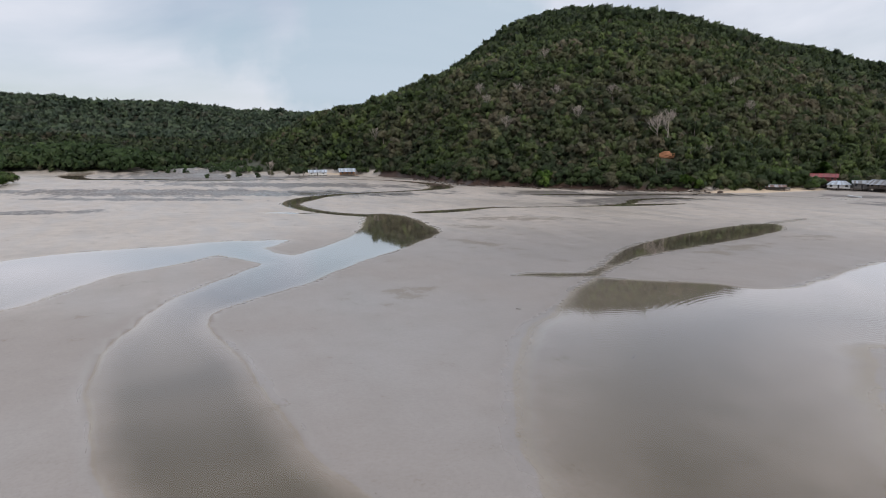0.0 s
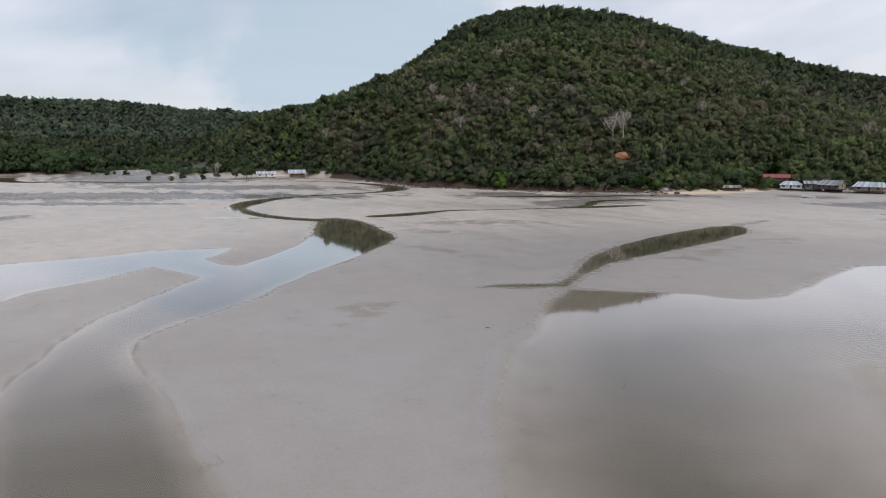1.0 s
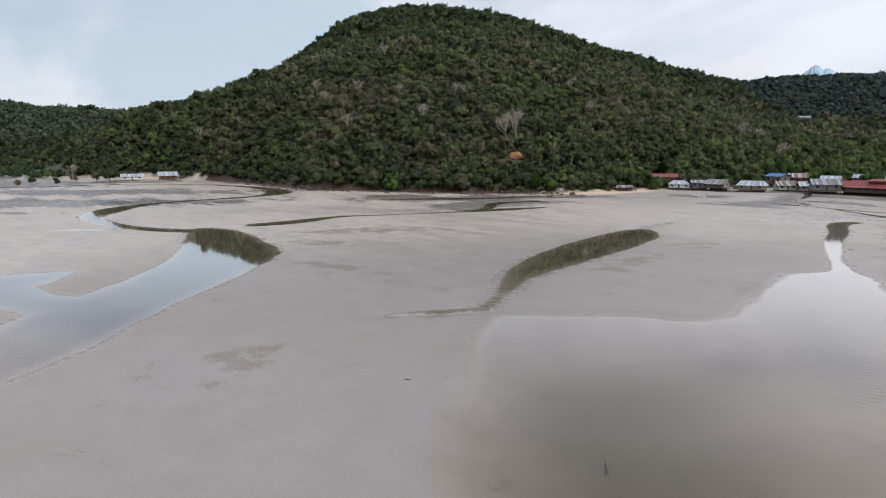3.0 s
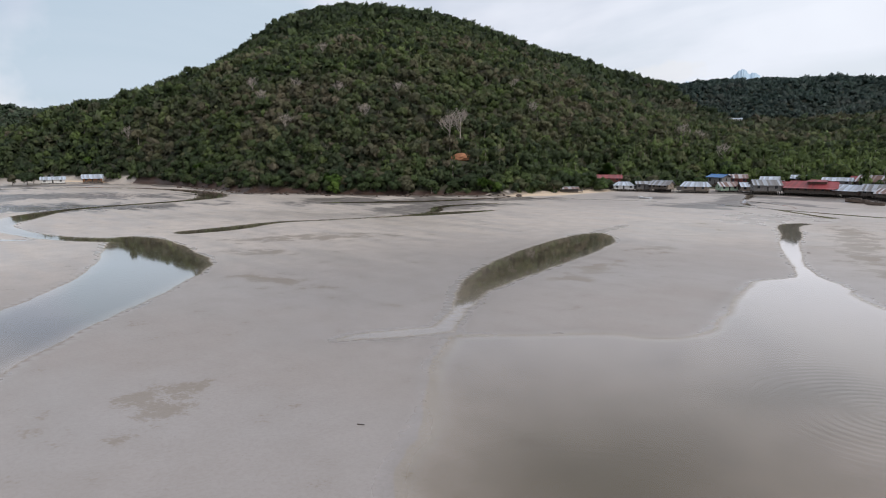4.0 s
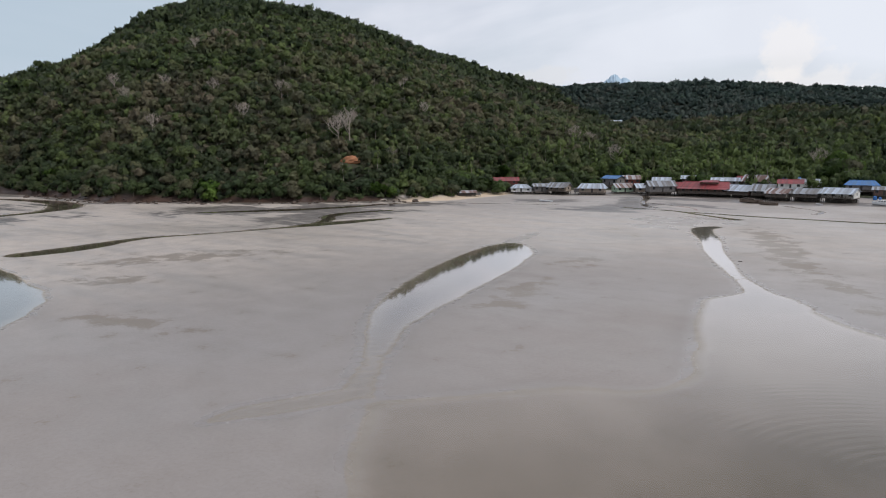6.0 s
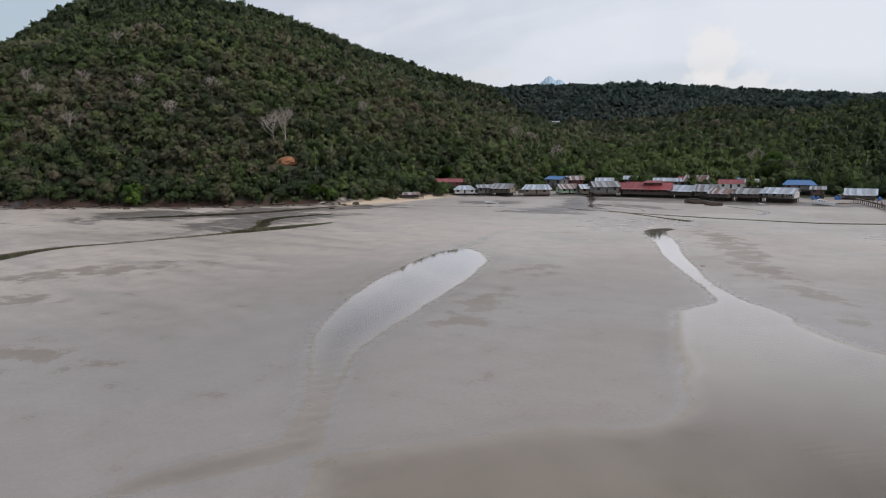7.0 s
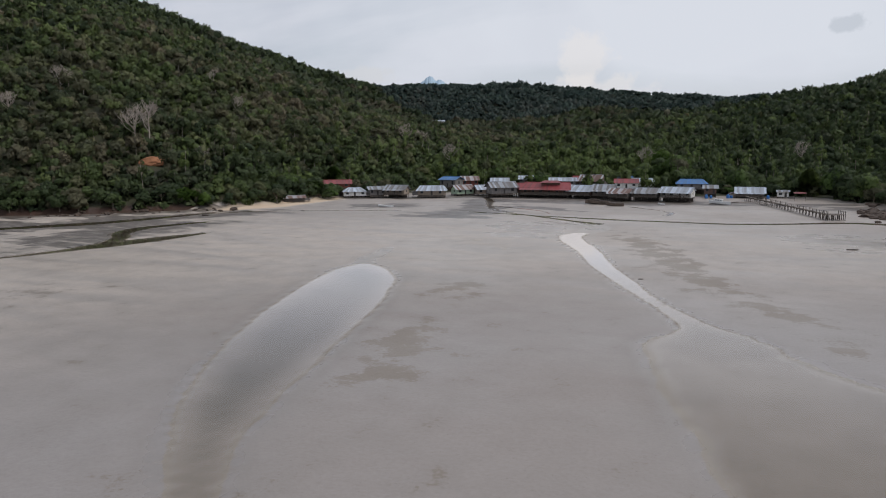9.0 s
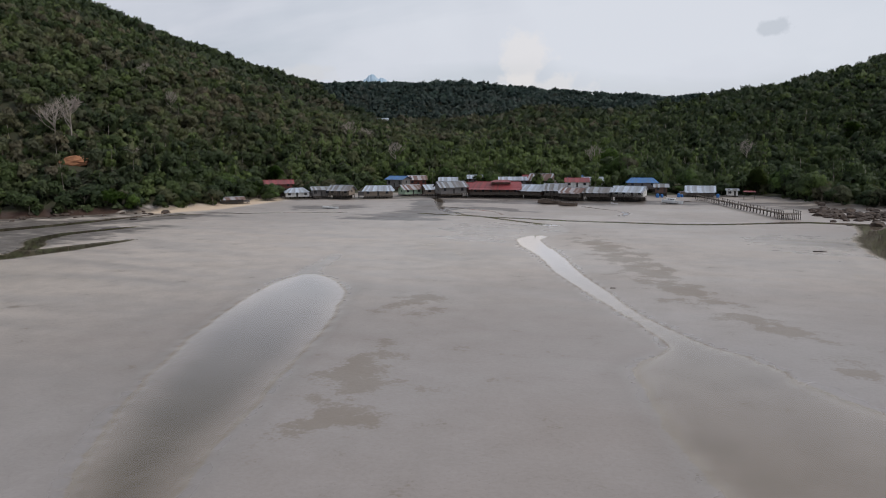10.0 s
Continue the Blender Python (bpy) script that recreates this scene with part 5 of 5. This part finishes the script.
woods("lower_forest", near_s, [crown_template(40 + k, 145, 0.155, 8, 0.9, 0.05) for k in range(8)], M_LEAF, "dense dark green and brownish forest on the lower hillside", 1)
tall_p, tall_d = scatter(150, 640, 15, 37)
tall_p, tall_d = cut(tall_p, tall_d, (tall_d > 14) & ~clearings(tall_p) & ~estuary(tall_p, tall_d))
tall_s = spots_for(tall_p, tall_d, 1.7, 3.6, 5.6, 0.95)
woods("tall_forest_trees", tall_s, [crown_template(50 + k, 205, 0.13, 10, 0.8, 0.2) for k in range(5)], M_LEAF, "taller spreading trees rising over the forest", 11)
slim_p, slim_d = scatter(150, 560, 11, 39)
slim_p, slim_d = cut(slim_p, slim_d, (slim_d > 12) & (slim_p[:, 0] > -235) & (slim_p[:, 1] > 150) & ~clearings(slim_p) & (rng.rand(len(slim_p)) < 0.55))
slim_s = spots_for(slim_p, slim_d, 2.6, 2.3, 3.4, 1.7)
woods("slender_forest_trees", slim_s, [crown_template(55 + k, 190, 0.13, 10, 0.9, 0.1, 0.1, 4 + k % 2) for k in range(5)], M_LEAF, "slender pale-stemmed trees with tiered leaves on the lower slope", 13, 0.3)
low_p, low_d = scatter(150, 620, 4.4, 38)
low_p, low_d = cut(low_p, low_d, (low_d < 75) & (low_d > 2.0) & ~clearings(low_p) & ~estuary(low_p, low_d) & (low_p[:, 1] > -40))
woods("undergrowth", spots_for(low_p, low_d, 0.0, 1.5, 2.6, 0.9), [crown_template(30 + k, 34, 0.34, 5, 0.9, 0.0) for k in range(4)], M_LEAF, "dark green undergrowth beneath the forest trees", 12)
trunks("forest_stems", np.vstack([near_s[::4], tall_s[::2], slim_s]), 0.75, "pale slender tree trunks among the forest crowns")
slope_p, slope_d = scatter(540, 780, 6.0, 34)
slope_p, slope_d = cut(slope_p, slope_d, (slope_d > 3) & ~estuary(slope_p, slope_d) & ~clearings(slope_p))
slope_s = spots_for(slope_p, slope_d, 1.0, 2.6, 5.0, 0.95)
seen = open_to_bay(slope_s[:, :2], slope_s[:, 2], 12)
woods("hillside_forest", slope_s[seen], [crown_template(60 + k, 50, 0.27, 7, 0.9, 0.1) for k in range(6)], M_LEAF, "dense dark green forest covering the steep hillside", 2)
woods("hidden_forest", slope_s[~seen][::2], [crown_template(70, 16, 0.55, 4)], M_LEAF, "dark green forest behind the spurs", 9)
mang_p, mang_d = scatter(400, 950, 6.4, 35)
mang_p, mang_d = cut(mang_p, mang_d, (mang_p[:, 0] < -400) & (mang_p[:, 1] < -40 + 25 * np.sin(mang_p[:, 0] / 40)) & (mang_d < 170))
woods("mangrove_forest", spots_for(mang_p, mang_d, 1.2, 4.4, 7.0, 0.95), [crown_template(80 + k, 84, 0.22, 9, 0.9, 0.0) for k in range(4)],
      M_MANGROVE, "low bright green mangrove wood at the river mouth", 3)
bush_p, bush_d = scatter(380, 780, 7.0, 36)
bush_p, bush_d = cut(bush_p, bush_d, estuary(bush_p, bush_d) & (np.sin(bush_p[:, 0] / 15) + np.sin(bush_p[:, 1] / 8) > -0.1))
woods("estuary_bushes", spots_for(bush_p, bush_d, 0.1, 1.8, 4.2, 0.9), [crown_template(90 + k, 90, 0.2, 7, 0.9, 0.0) for k in range(3)],
      M_MANGROVE, "loose low bushes on the sandy river mouth", 10)
mid_p, mid_d = scatter(780, 1250, 7.8, 32)
mid_p, mid_d = cut(mid_p, mid_d, ~clearings(mid_p))
mid = spots_for(mid_p, mid_d, 1.2, 3.8, 6.4, 0.95)
seen = open_to_bay(mid[:, :2], mid[:, 2], 14)


def behind_valley(s):
    """The back ridge, beyond the valley behind the village."""
    off = s[:, :2] - (-6, 7)
    bearing = np.degrees(np.arctan2(off[:, 0], off[:, 1]))
    return np.hypot(*off.T) > np.interp(bearing, [-31.5, -29.4, -26.6, -23.9, -18, -15.6, -13, -10, -5.7, 0], [1400, 1060, 965, 935, 935, 960, 1110, 1230, 1280, 1500])


ridge = behind_valley(mid)
woods("back_ridge_forest", mid[seen & ridge], [crown_template(110 + k, 44, 0.27, 7, 0.9) for k in range(5)], M_HAZED_LEAF, "dark green forest on the ridge behind, bluish with painted haze", 14)
woods("upper_forest", mid[seen & ~ridge], [crown_template(100 + k, 31, 0.325, 7, 0.9) for k in range(5)], M_UPPER, "dark green forest on the upper slopes and crest", 4)
woods("back_forest", mid[~seen][::2], [crown_template(120, 12, 0.6, 3)], M_LEAF, "dark green forest behind the ridges", 5)
far_p, far_d = scatter(1250, 3000, 12.5, 33)
far_s = spots_for(far_p, far_d, 0.9, 6.0, 10.0, 0.85)
far_s = far_s[open_to_bay(far_s[:, :2], far_s[:, 2], 16)]
west = np.arctan2(far_s[:, 0] - 30, far_s[:, 1] + 30) < radians(-46)
woods("ridge_forest", far_s[~west], [crown_template(140 + k, 26, 0.32, 6) for k in range(5)], M_HAZED_LEAF, "dark green forest on the distant ridges, bluish with painted haze", 6)
woods("western_forest", far_s[west], [crown_template(150 + k, 26, 0.32, 6) for k in range(5)], M_HAZED_WEST_LEAF, "dark green forest beyond the river mouth, paled by painted haze", 7)


# ---- trees along the foot of the land ----
def tree_meshes(seed, leaves=760, leaf=0.092, tall=0.95):
    r = random.Random(seed)
    bm = bmesh.new()
    lean = Vector((r.uniform(-0.12, 0.12), r.uniform(-0.12, 0.12), 0))
    limb(bm, [(0, 0, -0.3), lean * 0.4 + Vector((0, 0, 0.4)), lean + Vector((0, 0, 1.0))], (0.05, 0.035, 0.02), 7)
    for k in range(5):
        t = 6.28 * k / 5 + r.uniform(-0.4, 0.4)
        base = lean * 0.6 + Vector((0, 0, r.uniform(0.35, 0.7)))
        limb(bm, [base, base + Vector((math.cos(t) * 0.3, math.sin(t) * 0.3, 0.22)), base + Vector((math.cos(t) * 0.55, math.sin(t) * 0.55, 0.5))], (0.02, 0.014, 0.006), 5)
    trunk = bpy.data.meshes.new("trunk")
    bm.to_mesh(trunk)
    bm.free()
    trunk.materials.append(M_BARK)
    q, lie = crown_template(seed, leaves, leaf, 9, tall, 0.0)
    q[..., 2] += 0.40
    v = q.reshape(-1, 3)
    g = np.random.RandomState(seed)
    crown = link_mesh("crown", v, np.arange(len(v)), 3, M_LEAF, (
        ("tone", "FACE", np.full(len(q), 0.10 + 0.34 * (seed % 5) / 4)), ("dryness", "FACE", np.full(len(q), 0.5 * (seed % 3 == 0))), ("lie", "FACE", lie)))
    return trunk, crown


TREE_KINDS = [tree_meshes(200 + k, tall=0.85 + 0.1 * (k % 4)) for k in range(10)]
TREE_WORDS = ("dark green broadleaf tree at the foot of the slope", "dense green shore tree with a rounded crown",
              "brownish green tree leaning over the rocky shore", "olive green tree standing at the forest edge")


def shore_tree(x, y, z, size, kind, label, category="tree", group="trees along the shore"):
    t = thing("tree", pose(x, y, z, 0, 0, (x * 37 + y * 11) % 360) @ Matrix.Scale(size, 4), label, category, group)
    trunk, crown = TREE_KINDS[kind]
    reuse("trunk", trunk, t, Matrix())
    reuse("crown", crown, t, Matrix())
    return t


M_BRIGHT = foliage("bright_leaves", (0.07, 0.14, 0.02), (0.16, 0.27, 0.04), (0.16, 0.24, 0.05))
pick = np.argsort(FRONT_D + rng.uniform(0, 4, len(FRONT_D)))[:285]
for k in pick:
    (x, y), dd = FRONT_P[k], FRONT_D[k]
    shore_tree(x, y, surface(x, y), rng.uniform(3.4, 5.4) * (0.8 + 0.03 * dd), int(rng.randint(10)), TREE_WORDS[int(rng.randint(4))])
BRIGHT_CROWNS = []
for k in range(3):
    me = TREE_KINDS[3 + k][1].copy()
    me.materials[0] = M_BRIGHT
    BRIGHT_CROWNS.append(me)
for k, (x, y, size) in enumerate([(-254, 148.5, 5.2), (-250, 145.5, 4.4), (-259, 148, 4.6), (-198, 197, 4.6), (-193, 201, 3.8), (-193, 290, 5.6), (-60, 412, 8.5), (-54, 418, 7.0), (76, 466, 7), (-366, 127, 4.2), (-486, 98, 4.0)]):
    bright = shore_tree(x, y, surface(x, y) + (1.5 if y > 280 else 0), size, 3 + k % 3, "bright yellow-green leafy tree standing among darker trees")
    bright.children[1].data = BRIGHT_CROWNS[k % 3]
# trees beside the huts across the estuary
for k, (x, y, size) in enumerate([(-459, 54, 6.0), (-464, 47, 4.6), (-470, 60, 5.0), (-452, 101, 4.0), (-478, 36, 3.4), (-440, 20, 2.8), (-452, 8, 3.2), (-430, -2, 2.4), (-446, -14, 2.6)]):
    shore_tree(x, y, surface(x, y), size, k, TREE_WORDS[k % 4], group="trees at the river mouth")


# ---- bare trees on the slope ----
def bare_tree(x, y, height, seed, label="bare pale grey dead tree standing on the forest slope"):
    r = random.Random(seed)
    t = thing("bare_tree", pose(x, y, surface(x, y) - 0.5, 0, 0, r.uniform(0, 360)), label, "tree", "bare trees on the slope")
    bm = bmesh.new()
    limb(bm, [(0, 0, 0), (0.2, 0.1, height * 0.45), (0.1, -0.2, height * 0.98)], (height * 0.017, height * 0.012, height * 0.004), 7)
    part("trunk", bm, M_DEADWOOD, t)
    bm = bmesh.new()
    for k in range(14):
        a, h = r.uniform(0, 6.28), height * r.uniform(0.38, 0.9)
        reach = (height - h) * 0.55 + height * 0.12
        side = Vector((math.cos(a), math.sin(a), 0))
        tip = Vector((0, 0, h + reach * 0.9)) + side * reach * 0.75
        knee = Vector((0, 0, h + reach * 0.35)) + side * reach * 0.45
        limb(bm, [(0.1, 0, h), knee, tip], (height * 0.011, height * 0.008, height * 0.003), 5)
        for j in range(5):
            w = Vector((r.uniform(-1, 1), r.uniform(-1, 1), r.uniform(0.2, 1))) * reach * 0.42
            base = knee.lerp(tip, r.uniform(0.1, 0.9))
            limb(bm, [base, base + w * 0.6, base + w * 1.1 + Vector((0, 0, reach * 0.1))], (height * 0.0055, height * 0.004, height * 0.0015), 4)
            for i in range(2):
                twig = Vector((r.uniform(-1, 1), r.uniform(-1, 1), r.uniform(0.1, 1))) * reach * 0.22
                start = base + w * r.uniform(0.4, 1.0)
                limb(bm, [start, start + twig * 0.5, start + twig], (height * 0.003, height * 0.0025, height * 0.001), 3)
    part("branch_work", bm, M_DEADWOOD, t)
    return t


bare_tree(-446, 30, 12, 70, "bare grey tree standing on the muddy river mouth")
bare_tree(-243, 223, 21, 1, "tall bare pale grey tree above an orange soil bank")
bare_tree(-246, 218, 18, 2, "tall bare pale grey tree above an orange soil bank")
for k, (x, y, h) in enumerate([(-327, 357, 13), (-312, 235, 14), (-393, 182, 13), (-330, 164, 12), (-283, 327, 14), (-212, 404, 16), (-166, 370, 15),
                               (-60, 400, 15), (-204, 408, 14), (18, 418, 14), (-470, 120, 13), (-380, 200, 13), (-350, 215, 12), (-300, 200, 13), (-420, 190, 13), (-225, 235, 9), (-440, 260, 14)]):
    bare_tree(x, y, h, 10 + k)

# the orange soil bank below the tall bare trees
bm = bmesh.new()
bmesh.ops.create_icosphere(bm, subdivisions=4, radius=1)
for v in bm.verts:
    w = noise.noise(v.co * 2.3) * 0.22 + noise.noise(v.co * 6.0) * 0.08
    v.co = Vector((v.co.x * 7.0, v.co.y * 3.2, v.co.z * (2.6 if v.co.z > 0 else 1.6))) * (1 + w)
bank = new("soil_bank", bpy.data.meshes.new("soil_bank"))
bm.to_mesh(bank.data)
bm.free()
bank.data.materials.append(M_SOIL)
bank.matrix_basis = pose(-233, 215, surface(-233, 215) + 0.4, 16, -6, 43)
tagged(bank, "bare orange soil bank among the trees", "soil")


# ---- rocks ----
def rock_mesh(seed):
    bm = bmesh.new()
    bmesh.ops.create_icosphere(bm, subdivisions=2, radius=1)
    off = Vector((seed * 3.1, seed * 1.7, 0))
    for v in bm.verts:
        v.co *= 1 + 0.6 * noise.noise(v.co * 1.2 + off) + 0.38 * noise.noise(v.co * 2.7 + off)
        v.co.z *= 0.62
    me = bpy.data.meshes.new("rock")
    bm.to_mesh(me)
    bm.free()
    me.materials.append(M_ROCK)
    return me


ROCKS = [rock_mesh(k) for k in range(7)]


def rock(x, y, size, label, group):
    ob = new("rock", ROCKS[int(rng.randint(7))])
    ob.matrix_basis = pose(x, y, surface(x, y) + size * 0.15, 0, 0, rng.uniform(0, 360)) @ Matrix.Diagonal((size, size * rng.uniform(0.6, 1), size * rng.uniform(0.6, 1), 1))
    return tagged(ob, label, "rock", group)


shore_run = SHORE[7:16]
for k in range(150):
    j = rng.randint(len(shore_run) - 1)
    p = shore_run[j] + (shore_run[j + 1] - shore_run[j]) * rng.rand()
    p = p + np.array([0.6, -0.8]) * rng.uniform(-3, 10)
    if p[0] > -212 and p[1] > 205:
        continue
    rock(p[0], p[1], rng.uniform(0.35, 1.0) * (1.6 if rng.rand() < 0.15 else 1), "brown weathered rock at the foot of the wooded shore", "rocks along the shore")
for k in range(190):
    u, v = rng.rand(), rng.normal()
    x, y = 30 + 31 * u, 258 - 18 * u * (1 - u) + v * 11
    if y < SHORE[26][1] + 4:
        rock(x, y, rng.uniform(0.5, 1.9), "flat brown rock in the outcrop beside the jetty", "rocks of the outcrop")


# driftwood
for x, y, turn, length, r in ((18.5, 170.5, -4, 2.6, 0.13), (-174.4, 181.6, 15, 2.6, 0.3), (-8, 302, 10, 6, 0.12), (-6, 304, -12, 5, 0.12), (-10, 303, 40, 4, 0.12), (19.9, -8.4, -50, 2.2, 0.07),
                            (-4.6, -9.3, 30, 0.7, 0.05), (-18.2, 118.4, 10, 0.9, 0.07)):
    bm = bmesh.new()
    limb(bm, [(-length / 2, 0, 0), (0, 0.04 * length, 0.02 * length), (length * 0.3, 0.0, 0.03 * length), (length / 2, 0.06 * length, 0.05 * length)], (r, r * 0.9, r * 0.7, r * 0.3), 8)
    limb(bm, [(0.2 * length, 0, 0.02 * length), (0.28 * length, 0.09 * length, 0.04 * length), (0.33 * length, 0.12 * length, 0.08 * length)], (r * 0.5, r * 0.35, r * 0.15), 6)
    me = bpy.data.meshes.new("driftwood")
    bm.to_mesh(me)
    bm.free()
    me.materials.append(M_POST)
    ob = new("driftwood", me)
    ob.matrix_basis = pose(x, y, surface(x, y) + r * 0.6, 0, 0, turn)
    tagged(ob, "dark driftwood log lying on the wet sand", "log", "driftwood on the flats")

M_YARD = foliage("garden_leaves", (0.060, 0.105, 0.022), (0.145, 0.215, 0.050), (0.12, 0.15, 0.05))
YARD_CROWNS = []
for k in range(4):
    me = TREE_KINDS[k * 2][1].copy()
    me.materials[0] = M_YARD
    YARD_CROWNS.append(me)
# bushes and yard trees among the houses
for k, (x, y, s) in enumerate([(-186, 262, 4.6), (-192, 252, 4.8), (-200, 246, 5.0), (-180, 268, 4.2), (-208, 240, 4.6), (-150, 312, 4.0), (-118, 328, 4.2), (-98, 330, 3.6), (-84, 332, 3.2),
                               (-46, 322, 4.0), (-40, 330, 3.8), (-70, 340, 3.6), (-160, 300, 3.8), (-10, 345, 5.0), (18, 336, 5.5), (28, 328, 6.0), (-104, 345, 4.0), (-14, 338, 4.5), (36, 312, 5.0), (-176, 262, 3.6), (-48, 362, 6.0), (-40, 368, 6.5), (-56, 370, 5.5), (-100, 366, 5.5), (-130, 356, 5.0), (-150, 345, 5.5), (-172, 318, 5.0)]):
    yard = shore_tree(x, y, surface(x, y), s, k % 10, "bright green leafy tree standing between the village houses", group="trees in the village")
    yard.children[1].data = YARD_CROWNS[k % 4]
    if x < -174:
        yard.scale = (yard.scale[0] * 1.25, yard.scale[1] * 1.25, yard.scale[2] * 1.1)
    if y > 342 or x > 0:
        yard.scale = (yard.scale[0] * 1.25, yard.scale[1] * 1.25, yard.scale[2] * 1.5)
    elif y > 318:
        yard.scale = (yard.scale[0] * 0.75, yard.scale[1] * 0.75, yard.scale[2] * 0.6)

for k, (x, y, r) in enumerate([(-388, -133, 4.6), (-399, -136, 5.2), (-411, -133, 4.8), (-424, -136, 5.4), (-438, -134, 5.0), (-396, -143, 5.0), (-415, -146, 5.4), (-376, -139, 4.4)]):
    islet = shore_tree(x, y, surface(x, y), r, k % 10, "low bright green mangrove tree on a mud islet", group="mangrove islet")
    islet.children[1].data = YARD_CROWNS[k % 4]

# distant mountain, with the blue haze of distance put into its colour
bm = bmesh.new()
bearing, dist = radians(25.2), 4300
mid = Vector((-math.sin(bearing) * dist, math.cos(bearing) * dist, 0))
across = Vector((math.cos(bearing), math.sin(bearing), 0))
back = Vector((-math.sin(bearing), math.cos(bearing), 0))
prev = None
for k in range(-66, 31):
    u = k * 5.0
    massif = 52 * math.exp(-(abs(u) / 80) ** 4) - 16 * math.exp(-((u - 8) / 16) ** 2) + 7 * math.exp(-((u + 26) / 14) ** 2)
    jag = 5 * noise.noise(Vector((k * 0.9, 3, 0))) + 6 * noise.noise(Vector((k * 0.37, 7, 0)))
    top = (396 if u < 0 else 392 - 0.25 * u) + massif + jag
    c = mid + across * u
    ring = [bm.verts.new(c - back * 160), bm.verts.new(c - back * 40 + Vector((0, 0, top - 40))), bm.verts.new(c + Vector((0, 0, top))), bm.verts.new(c + back * 160)]
    if prev:
        for i in range(3):
            bm.faces.new((prev[i], ring[i], ring[i + 1], prev[i + 1]))
    prev = ring
M_PEAK = material("hazed_far_rock", (0.44, 0.57, 0.68), 1.0, 0.1, 0.01)
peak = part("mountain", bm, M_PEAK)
tagged(peak, "jagged mountain far behind the ridges, coloured pale blue by painted haze", "mountain", kind="structure")
